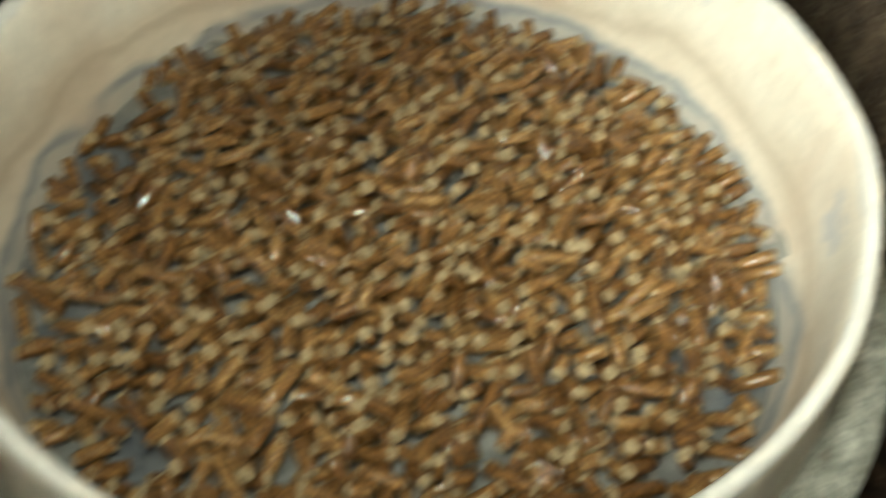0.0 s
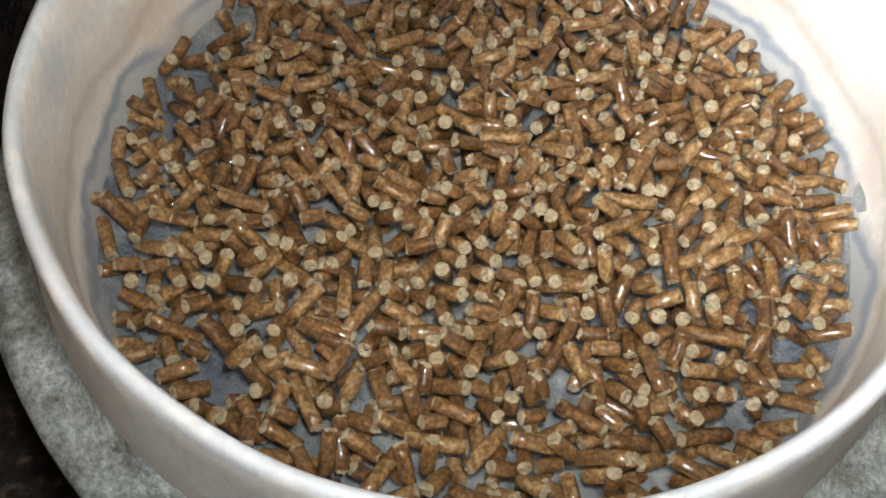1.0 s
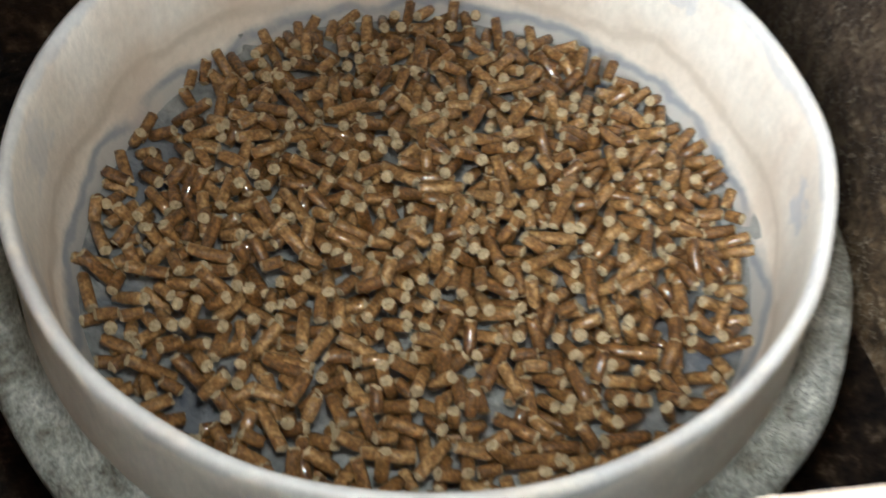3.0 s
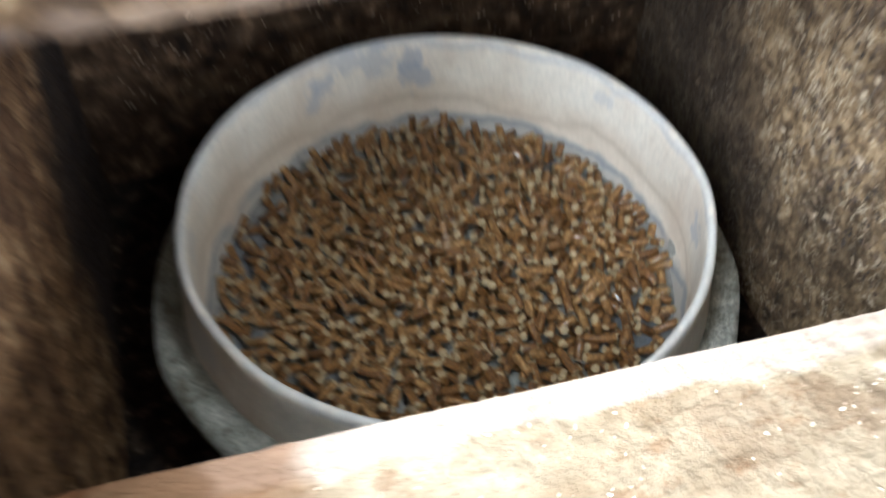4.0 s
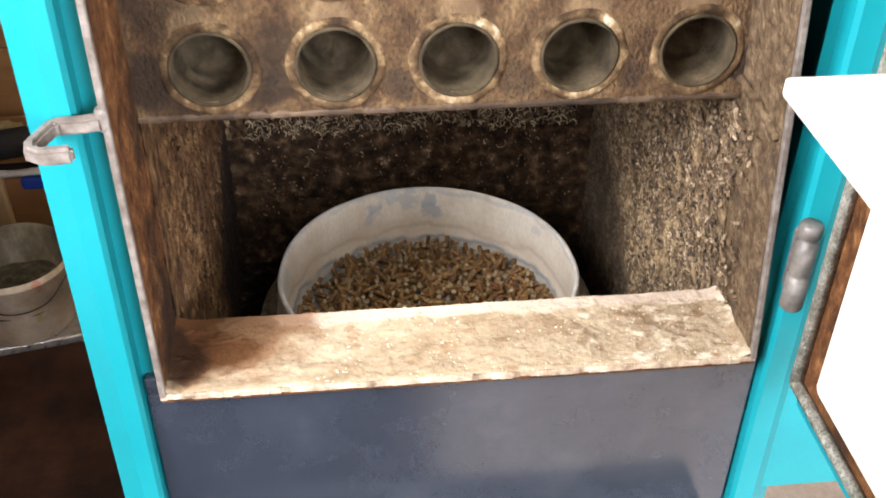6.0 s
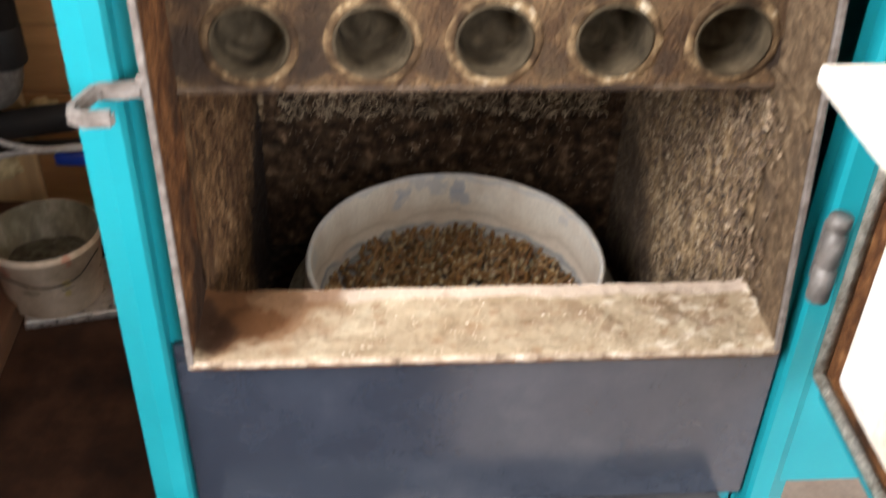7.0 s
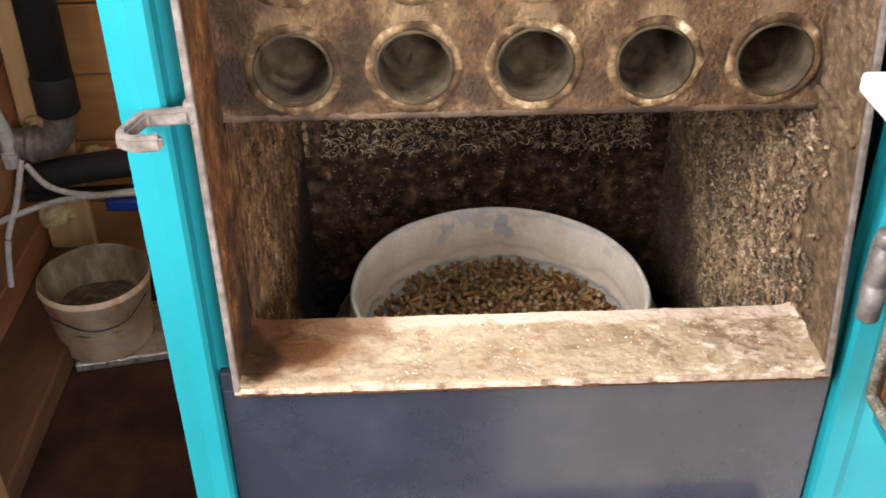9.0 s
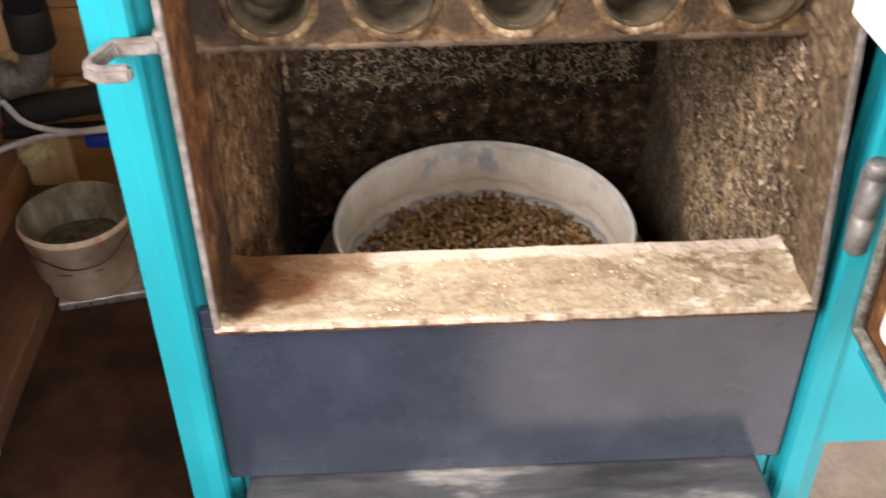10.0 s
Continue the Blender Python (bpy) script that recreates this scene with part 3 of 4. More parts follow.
wall_with_window("wall_south", "y", Y0 - 0.1, Y0, X0, X1, 0.33, 1.57, 1.07, 2.17, M_wallw, "pale plastered wall with a window opening")
wall_with_window("wall_west", "x", X0 - 0.1, X0 - 0.02, Y0 - 0.1, Y1 + 0.1, -1.35, -0.35, 1.3, 2.3, M_plank, "reddish brown boarded wall with horizontal planks")
wall_north = part("wall_north", box((X0 - 0.1, Y1 + 0.022, 0), (X1 + 0.1, Y1 + 0.1, TOP)), M_plank2, None)
tagged(wall_north, "golden pine boarded wall behind the pipes", "wall", kind="structure")

sheet_plate = thing("floor_sheet", (0.4, -0.4, 0.0), "pale grey-brown steel sheet lying before the boiler", "floor sheet")
part("sheet_metal", box((0.04, -1.1, 0.001), (1.3, 0.55, 0.0045), 0.001), M_sheet, sheet_plate)

# ---- boiler ----
boiler = thing("boiler", (0, 0.2, 0), "turquoise steel pellet boiler with open sooty firebox on floor", "boiler")
TOPZ = S + 0.50


def lean(bm):
    """The east side of the opening leans inwards above the sill."""
    for v in bm.verts:
        if v.co.x > 0.15:
            v.co.x -= 0.075 * max(0.0, v.co.z - S)
    return bm


# collar: the deep frame round the opening
CW = 0.230
collar = part("collar", box((-CW - 0.0036, 0.0, S - 0.009), (CW + 0.0036, 0.085, S - 0.001), 0.002), M_soot, boiler, "rust-brown sooty steel collar")
for sgn in (-1, 1):
    bm = sheet((sgn * CW, 0.003, S), (0, 0.080, 0), (0, 0, 0.46), 24, 120, lambda p, u, v: -sgn * (0.0010 + min(1.0, 25 * u) * (rough(0.0014, 55)(p, u, v) + (0.0022 if sgn > 0 else 0.0012) * abs(noise.noise(p * 170)))))
    x = sgn * (CW + 0.0015)
    box((min(x, sgn * (CW + 0.0036)), 0.0, S - 0.004), (max(x, sgn * (CW + 0.0036)), 0.110, TOPZ - 0.03), 0.001, bm=bm)
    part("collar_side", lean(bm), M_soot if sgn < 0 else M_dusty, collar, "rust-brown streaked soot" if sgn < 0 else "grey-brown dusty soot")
    part("collar_edge", lean(box((min(sgn * (CW - 0.0012), sgn * (CW + 0.0038)), -0.002, S - 0.002), (max(sgn * (CW - 0.0012), sgn * (CW + 0.0038)), 0.003, TOPZ - 0.03), 0.0012)), M_edge, collar, "worn bare steel edge")


def sill_height(p, u, v):
    """Ash crust: smooth at the back, ragged raised plates in front and to one side."""
    n = noise.fractal(Vector((p.x * 30, p.y * 30, 2)), 1.0, 2.0, 4)
    c = noise.fractal(Vector((p.x * 55, p.y * 75, 7)), 1.0, 2.0, 4) + 0.5 * (u - 0.45) - 0.9 * max(0, v - 0.72)
    crust = min(1.0, max(0.0, c * 3.5))
    f = abs(noise.noise(Vector((p.x * 190, p.y * 190, 5))))
    return 0.0012 + 0.0008 * n + crust * (0.0006 + 0.0007 * f) + 0.005 * max(0, 1 - u * 24) ** 2 + 0.006 * max(0, 1 - (1 - u) * 24) ** 2 - 0.002 * max(0, 1 - v * 25)


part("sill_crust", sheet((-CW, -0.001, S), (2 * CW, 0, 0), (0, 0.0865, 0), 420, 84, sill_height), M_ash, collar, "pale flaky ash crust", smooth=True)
bm = bmesh.new()
rg = np.random.default_rng(12)
x = -CW - 0.0035
while x < CW + 0.003:
    w = rg.uniform(0.003, 0.012)
    lip = 0.0012 * noise.noise(Vector((x * 60, 2, 0))) + rg.uniform(0.0, 0.0006)
    box((x, -0.0014 - 0.4 * lip, S - 0.0045 - lip), (min(x + w, CW + 0.0036), 0.0015, S + 0.0004 + 0.3 * lip), 0.0006, bm=bm, seg=1)
    x += w - 0.0003
part("sill_edge", bm, M_chip, collar, "chipped pale ash lip", recalc=False)
part("sill_back", box((-CW, 0.079, S - 0.05), (CW, 0.0895, S - 0.0095), 0.001), M_dark, collar)
# weld ridge inside the collar
part("weld", lean(tube(spline([(0.2262, 0.081, S + 0.206), (0.2266, 0.058, S + 0.205), (0.2268, 0.030, S + 0.203), (0.2272, 0.006, S + 0.198)], 6), 0.004, 8, rfun=lambda i: 0.0036 + 0.0008 * math.sin(i * 2.1))), M_dusty, collar, smooth=True)

# tube plate with its tubes
PY, PZ0 = 0.081, S + 0.192
PITCH, ROWP, TZ = 0.087, 0.082, S + 0.2300
RI = 0.0268
bm = bmesh.new()
xs = [-0.1740 + PITCH * i for i in range(5)]
zs = [TZ + ROWP * j for j in range(3)]
for cx in xs:
    for cz in zs:
        lo_z = PZ0 if cz == zs[0] else cz - ROWP / 2
        x0, x1, z0, z1 = cx - PITCH / 2, cx + PITCH / 2, lo_z, cz + ROWP / 2
        inner, outer = [], []
        for k in range(32):
            a = 2 * math.pi * k / 32
            c, s_ = math.cos(a), math.sin(a)
            inner.append(bm.verts.new((cx + RI * c, PY, cz + RI * s_)))
            q = min((x1 - cx) / max(c, 1e-6) if c > 0 else (cx - x0) / max(-c, 1e-6), (z1 - cz) / max(s_, 1e-6) if s_ > 0 else (cz - z0) / max(-s_, 1e-6))
            outer.append(bm.verts.new((cx + q * c, PY, cz + q * s_)))
        for k in range(32):
            bm.faces.new((inner[k], inner[(k + 1) % 32], outer[(k + 1) % 32], outer[k]))
        for bx, bz in ((x0, z0), (x1, z0), (x1, z1), (x0, z1)):
            a = math.atan2(bz - cz, bx - cx) % (2 * math.pi)
            k = int(a / (2 * math.pi) * 32)
            bm.faces.new((outer[k], outer[(k + 1) % 32], bm.verts.new((bx, PY, bz))))
edge0, edge1 = xs[0] - PITCH / 2, xs[-1] + PITCH / 2
for a, b in ((-CW, edge0), (edge1, CW)):
    sheet((a, PY, PZ0), (b - a, 0, 0), (0, 0, zs[-1] + ROWP / 2 - PZ0), 2, 20, bm=bm)
sheet((-CW, PY, zs[-1] + ROWP / 2), (2 * CW, 0, 0), (0, 0, TOPZ - zs[-1] - ROWP / 2), 2, 2, bm=bm)
bmesh.ops.remove_doubles(bm, verts=bm.verts, dist=0.0004)
plate = part("tube_plate", bm, M_plate, boiler, "soot-brown tube plate with round fire tubes", recalc=False)
part("plate_edge", tube([(-CW + 0.001 + 0.0048 * i, PY + 0.0032 + 0.0006 * noise.noise(Vector((i * 0.37, 0, 1))), PZ0 + 0.0006 * noise.noise(Vector((i * 0.5, 3, 1)))) for i in range(93)], 0.004, 10, rfun=lambda i: 0.0040 + 0.0013 * noise.noise(Vector((i * 0.6, 5, 2)))), M_lintel, plate, "worn grey lower edge")


def fire_tube(cx, cz, k):
    bm = bmesh.new()
    rings = []
    for y, r in ((PY - 0.002, RI + 0.002), (PY - 0.003, RI + 0.0008), (PY - 0.003, RI - 0.0004), (PY + 0.02, RI - 0.0006), (PY + 0.04, RI - 0.0008), (PY + 0.055, RI - 0.0012), (PY + 0.05, 0.019), (PY + 0.046, 0.010)):
        ring = []
        for i in range(32):
            a = 2 * math.pi * i / 32
            yy = y + (0.010 * noise.noise(Vector((math.cos(a) * 1.5 + 2 * k, math.sin(a) * 1.5, r * 60))) + 0.018 * math.sin(a) * r / RI if r < 0.0262 and y > PY + 0.042 else 0)
            rr = r + (0.0012 * noise.noise(Vector((math.cos(a) * 3 + k, math.sin(a) * 3, y * 40))) if r < RI else 0)
            ring.append(bm.verts.new((cx + rr * math.cos(a), yy, cz + rr * math.sin(a))))
        rings.append(ring)
    for a, b in zip(rings, rings[1:]):
        for i in range(32):
            bm.faces.new((a[i], b[i], b[(i + 1) % 32], a[(i + 1) % 32]))
    c = bm.verts.new((cx, PY + 0.045, cz))
    for i in range(32):
        bm.faces.new((rings[-1][i], c, rings[-1][(i + 1) % 32]))
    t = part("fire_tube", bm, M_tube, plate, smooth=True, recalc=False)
    bm = bmesh.new()
    seg, sec = 40, 8
    g = []
    for i in range(seg):
        a = 2 * math.pi * i / seg
        n = noise.noise(Vector((math.cos(a) * 2.5 + 3 * k, math.sin(a) * 2.5, 1.7)))
        low = max(0.0, -math.sin(a + 0.25 * n))
        R, r = RI + 0.0046 + 0.0007 * n, 0.0044 + 0.0008 * n + 0.0008 * low
        g.append([bm.verts.new((cx + (R + r * math.cos(b)) * math.cos(a), PY - 0.55 * r * math.sin(b) + 0.0008, cz + (R + r * math.cos(b)) * math.sin(a))) for b in (2 * math.pi * j / sec for j in range(sec))])
    for i in range(seg):
        for j in range(sec):
            bm.faces.new((g[i][j], g[(i + 1) % seg][j], g[(i + 1) % seg][(j + 1) % sec], g[i][(j + 1) % sec]))
    part("tube_weld", bm, M_weld, t, smooth=True)


for j, cz in enumerate(zs):
    for i, cx in enumerate(xs):
        fire_tube(cx, cz, i + 5 * j)

# firebox chamber
FX, FY1, FZ0 = 0.226, 0.53, S - 0.275
firebox = part("firebox", sheet((-FX, 0.088, FZ0), (2 * FX, 0, 0), (0, FY1 - 0.088, 0), 60, 60, rough(0.004, 25)), M_dark, boiler, "black sooty steel firebox chamber")
part("chamber_roof", sheet((-FX - 0.004, PY + 0.011, PZ0 + 0.001), (0, FY1 - PY, 0), (2 * FX + 0.008, 0, 0), 40, 40, rough(0.003, 30)), M_dark, firebox)
part("back_wall", sheet((-FX - 0.004, FY1, FZ0 - 0.01), (2 * FX + 0.008, 0, 0), (0, 0, S + 0.20 - FZ0), 260, 260,
     lambda p, u, v: (flakes(0.008, 130, 3)(p, u, v) if p.z > S - 0.085 + 0.015 * noise.noise(Vector((p.x * 14, 0, 3))) else rough(0.003, 45)(p, u, v))), M_back, firebox)


def calm(height, edge=12.0):
    """Lets a wall's relief die out towards its front edge, where it meets the collar."""
    return lambda p, u, v: height(p, u, v) * min(1.0, max(0.0, (p.y - 0.083) * edge)) - 0.0020 * max(0.0, 1 - (p.y - 0.083) * edge)


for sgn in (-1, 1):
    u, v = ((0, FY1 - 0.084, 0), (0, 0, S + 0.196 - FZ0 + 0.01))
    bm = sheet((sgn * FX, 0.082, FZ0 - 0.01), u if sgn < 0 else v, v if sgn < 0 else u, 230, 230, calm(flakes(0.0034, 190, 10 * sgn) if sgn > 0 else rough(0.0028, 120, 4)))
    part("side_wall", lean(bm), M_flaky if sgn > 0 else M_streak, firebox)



def scatter(name, n, spot, size, material, parent, label, seed, lift=0.55):
    """Many small bent plates or crumbs, joined: spot(rng) gives a place and the surface's normal there."""
    rg = np.random.default_rng(seed)
    V, F = [], []
    o = root_of(parent).location
    for _ in range(n):
        c, nn = spot(rg)
        nn = (Vector(nn) + Vector(rg.normal(0, lift, 3))).normalized()
        t = nn.orthogonal().normalized()
        t = (Matrix.Rotation(rg.uniform(0, 6.28), 3, nn) @ t)
        w = nn.cross(t)
        a, b = size * rg.uniform(0.5, 1.5), size * rg.uniform(0.35, 0.9)
        k, th = rg.uniform(0.0, 0.6) * b, 0.0006
        base = len(V)
        for h in (0, 1):
            for i in range(6):
                an = i * 1.047 + rg.uniform(-0.3, 0.3) * (h == 0)
                p = Vector(c) - o + t * (a * math.cos(an)) + w * (b * math.sin(an)) + nn * (k * abs(math.cos(an)) - h * th + 0.0006)
                V.append(tuple(p))
        F += [tuple(base + i for i in range(6)), tuple(base + 11 - i for i in range(6))]
        F += [(base + i, base + 6 + i, base + 6 + (i + 1) % 6, base + (i + 1) % 6) for i in range(6)]
    me = bpy.data.meshes.new(name)
    me.from_pydata(V, [], F)
    me.materials.append(material)
    ob = new(name, me)
    ob.parent = parent
    return tagged(ob, label, kind="stuff")


part("corner_scale", tube([(-0.2215 + 0.002 * noise.noise(Vector((i * 0.5, 1, 0))), 0.512 - 0.0035 * i / 8 + 0.003 * noise.noise(Vector((i * 0.6, 7, 0))), S - 0.075 + 0.0045 * i) for i in range(52)], 0.004, 7, rfun=lambda i: 0.0032 + 0.0022 * noise.noise(Vector((i * 0.55, 3, 2)))), M_flaky, firebox, "pale crusted corner scale")


def curl_scatter(name, n, spot, material, parent, label, seed):
    """Peeling scale: narrow strips rolled into arcs that stand off a wall, joined."""
    rg = np.random.default_rng(seed)
    V, F = [], []
    o = root_of(parent).location
    for _ in range(n):
        c, nn = spot(rg)
        nn = (Vector(nn) + Vector(rg.normal(0, 0.25, 3))).normalized()
        t = Matrix.Rotation(rg.normal(1.57, 0.8), 3, nn) @ nn.orthogonal().normalized()
        w = nn.cross(t)
        r, turn, wide = rg.uniform(0.0020, 0.0050), rg.uniform(1.4, 4.2), rg.uniform(0.0010, 0.0040)
        lift, squash = rg.uniform(0.4, 1.0), rg.uniform(0.5, 1.0)
        base, k = len(V), 7
        for i in range(k):
            a = turn * (i / (k - 1) - 0.5)
            e = 1 - 0.5 * abs(2 * i / (k - 1) - 1)
            r *= rg.uniform(0.75, 1.3)
            for q in (0.0009 * e, -0.0006 * e):
                p = Vector(c) - o + t * ((r + q) * math.sin(a)) + w * ((r + q) * squash * (math.cos(a) - 0.5))
                V += [tuple(p), tuple(p + nn * (wide * lift * e + 0.0008))]
        for i in range(k - 1):
            b = base + 4 * i
            F += [(b, b + 4, b + 5, b + 1), (b + 3, b + 7, b + 6, b + 2), (b + 1, b + 5, b + 7, b + 3)]
        F += [(base, base + 1, base + 3, base + 2), (base + 4 * k - 4, base + 4 * k - 2, base + 4 * k - 1, base + 4 * k - 3)]
    me = bpy.data.meshes.new(name)
    me.from_pydata(V, [], F)
    me.materials.append(material)
    ob = new(name, me)
    ob.parent = parent
    return tagged(ob, label, kind="stuff")


def on_back(rg):
    while True:
        x, z = rg.uniform(-0.2, 0.205), S + rg.uniform(-0.12, 0.02)
        if z - S > -0.082 + 0.022 * noise.noise(Vector((x * 13, 0, 3))) + 0.03 * max(0, -x - 0.12) or rg.uniform() < 0.03:
            return (x, FY1 - 0.002, z), (0, -1, 0.2)


def on_back_low(rg):
    return (rg.uniform(-0.21, 0.21), FY1 - 0.002, S + rg.uniform(-0.2, -0.08)), (0, -1, 0.3)


def on_right(rg):
    while True:
        y, z = rg.uniform(0.035, 0.50), S + rg.uniform(-0.16, 0.185)
        if y < 0.09 and (z < S + 0.012 or rg.uniform() > (y - 0.02) / 0.07):
            continue
        if rg.uniform() < 1.15 - 2.6 * (y - 0.09) - 1.6 * max(0, -0.02 - (z - S)) and noise.noise(Vector((y * 22, z * 22, 1))) > -0.25 and math.hypot(y - 0.435, z - S + 0.155) > 0.14 + 0.03 * rg.uniform(-1, 1):
            return (FX - 0.001 - 0.075 * max(0.0, z - S), y, z), (-1, 0, 0.1)


def on_left(rg):
    return (-FX + 0.001, rg.uniform(0.09, 0.5), S + rg.uniform(-0.14, 0.185)), (1, 0, 0.1)


def on_sill(rg):
    while True:
        x, y = rg.uniform(-0.12, 0.222), 0.083 * rg.uniform() ** 1.3
        if noise.noise(Vector((x * 25, y * 25, 8))) > -0.15 or y < 0.006:
            return (x, y, S + 0.0014 + 0.0011 * noise.fractal(Vector((x * 30, y * 30, 2)), 1.0, 2.0, 4)), (0, 0, 1)


scatter("soot_flakes", 900, on_back, 0.0022, M_flake, firebox, "pale loose soot flakes", 3)
curl_scatter("scale_curls", 1500, on_back, M_curl, firebox, "pale curled peeling scale", 13)
scatter("soot_flakes", 420, on_back_low, 0.0013, M_flake, firebox, "brown specks of soot", 8)
scatter("soot_flakes", 3400, on_right, 0.0023, M_flake, firebox, "pale loose soot flakes", 4)
scatter("soot_flakes", 700, on_left, 0.0020, M_streak, firebox, "pale loose soot flakes", 5, 0.35)
scatter("ash_crumbs", 260, on_sill, 0.0009, M_crumb, collar, "pale ash crumbs", 6, 0.4)

# latch hook at the collar's edge
part("latch_hook", bar([(-0.2335, 0.0, S + 0.237), (-0.244, -0.003, S + 0.237), (-0.258, -0.004, S + 0.237), (-0.2625, -0.0065, S + 0.237), (-0.270, -0.028, S + 0.237), (-0.2685, -0.036, S + 0.237), (-0.262, -0.040, S + 0.237), (-0.2435, -0.0385, S + 0.237)], 0.0082, 0.0108), M_edge, boiler, "grey worn steel latch hook")
part("hook_weld", box((-0.2372, -0.003, S + 0.229), (-0.2288, 0.005, S + 0.247), 0.0035), M_edge, boiler)

# folded jacket: posts beside the collar
ZB = 0.04
for sgn in (-1, 1):
    e = 0.2485 if sgn < 0 else 0.2445
    prof = [(sgn * x, y) for x, y in ((0.2365, 0.020), (e, 0.020), (e, 0.005), (e + 0.003, 0.001), (0.263, -0.001), (0.2815, 0.010), (0.2825, 0.030), (0.2825, 0.62))]
    part("jacket_post", folded(prof if sgn > 0 else prof[::-1], ZB, TOPZ), M_teal, boiler, "bright turquoise folded sheet post")
part("jacket_top", box((-0.285, 0.0, TOPZ), (0.285, 0.62, TOPZ + 0.03), 0.003), M_teal, boiler)
part("jacket_back", box((-0.283, 0.60, ZB), (0.283, 0.62, TOPZ), 0.002), M_teal, boiler)
part("plinth", box((-0.27, 0.03, 0.0004), (0.27, 0.60, ZB + 0.01), 0.003), M_black, boiler)
def cover_shape():
    bm = box((-0.2465, 0.012, S - 0.188), (0.2425, 0.03, S - 0.011), 0.0015)
    box((-0.2465, 0.012, S - 0.0105), (-0.2362, 0.05, S + 0.006), 0.0015, bm=bm)
    return bm


part("cover_panel", cover_shape(), M_grey, boiler, "smooth slate-grey painted cover panel")
ash_door = part("ash_door", box((-0.232, -0.045, S - 0.44), (0.225, 0.02, S - 0.190), 0.006, seg=3), M_black, boiler, "black dusty steel ash door")
part("lower_panel", box((-0.2405, 0.02, ZB), (0.2405, 0.035, S - 0.19), 0.0015), M_teal, boiler)
part("side_panel", box((0.268, 0.004, S - 0.166), (0.75, 0.020, TOPZ), 0.002), M_teal, boiler, "flat turquoise side panel")

# hinge and the open door
hinge = part("hinge_bracket", box((0.2362, -0.012, S + 0.078), (0.2500, -0.004, S + 0.130), 0.0015), M_hinge, boiler)
part("hinge_pin", lathe([(0.0001, 0), (0.0075, 0.0), (0.0085, 0.002), (0.0085, 0.028), (0.0075, 0.029), (0.0075, 0.033), (0.0085, 0.034), (0.0085, 0.058), (0.006, 0.060), (0.006, 0.063), (0.0085, 0.064), (0.0085, 0.072), (0.007, 0.074), (0.0001, 0.074)], (0.233, -0.032, S + 0.078), 20), M_hinge, hinge, "worn steel hinge pin", smooth=True)
DX = 0.250
door = part("boiler_door", box((DX, -0.52, S - 0.01), (DX + 0.035, -0.045, S + 0.47), 0.003), M_teal, boiler, "open turquoise boiler door with lining")
part("door_flange", box((DX - 0.010, -0.50, S + 0.02), (DX, -0.056, S + 0.45), 0.004), M_soot, door, "sooty steel inner flange")
part("door_seal", tube([(DX - 0.014, -0.062, S + 0.03), (DX - 0.014, -0.062, S + 0.44), (DX - 0.014, -0.49, S + 0.44), (DX - 0.014, -0.49, S + 0.03), (DX - 0.014, -0.062, S + 0.03)], 0.005, 8), M_crust, door, "grey rope seal", smooth=True)
part("door_lining", box((DX - 0.022, -0.47, S + 0.055), (DX - 0.010, -0.095, S + 0.42), 0.008, seg=3), M_insul, door, "cream ceramic lining board")
part("baffle_plate", box((0.152, -0.46, S + 0.293), (DX - 0.010, -0.106, S + 0.305), 0.003), M_insul, door, "white heat-bleached baffle plate")

# ---- burner bowl ----
BX, BY = 0.0, 0.3076
bowl = thing("burner_bowl", (BX, BY, FZ0), "white stained burner bowl with crusted rim in firebox", "burner bowl")
RZ = S - 0.128
prof = [(0.150, -0.100), (0.150, -0.0755), (0.1545, -0.068), (0.1562, -0.055), (0.1567, -0.02), (0.1572, -0.004), (0.1585, -0.0008), (0.1605, 0.0), (0.1625, -0.001), (0.1636, -0.004), (0.1642, -0.015), (0.1665, -0.04), (0.1685, -0.056)]
part("bowl_wall", lathe(prof, (BX, BY, RZ), 160, wob=0.0012), M_bowl, bowl, "off-white enamel with blue-grey stains", smooth=True, recalc=False)
part("shoulder", lathe([(0.1675, -0.050), (0.171, -0.056), (0.176, -0.0575), (0.183, -0.0585), (0.1875, -0.061), (0.1885, -0.068), (0.182, -0.095), (0.170, -0.147), (0.001, -0.147)], (BX, BY, RZ), 160, wob=0.003), M_crust, bowl, "grey crusted ash shoulder", smooth=True, recalc=False)
FLZ = RZ - 0.083
bm = bmesh.new()
NR, NS = 40, 120
g = [[None] * NS for _ in range(NR)]
for i in range(NR):
    r = 0.1555 * i / (NR - 1) + 0.0005
    for k in range(NS):
        a = 2 * math.pi * k / NS
        p = Vector((r * math.cos(a), r * math.sin(a), 0))
        z = 0.0025 * noise.fractal(p * 45, 1, 2, 3) + 0.012 * max(0, (r - 0.138) / 0.0175) ** 2 * (1 + 0.7 * noise.noise(p * 22))
        for hx, hy, hr in ((0.105, 0.092, 0.0045), (-0.115, 0.044, 0.0045), (-0.103, -0.067, 0.0045), (0.017, -0.09, 0.0045), (-0.097, 0.079, 0.004), (0.0, 0.13, 0.0045)):
            d = math.hypot(p.x - hx, p.y - hy)
            if d < hr:
                z -= 0.012
        g[i][k] = bm.verts.new((BX + p.x, BY + p.y, FLZ + z))
for i in range(NR - 1):
    for k in range(NS):
        bm.faces.new((g[i][k], g[i + 1][k], g[i + 1][(k + 1) % NS], g[i][(k + 1) % NS]))
part("bowl_floor", bm, M_bowlfloor, bowl, "grey ash floor with air holes", smooth=True)

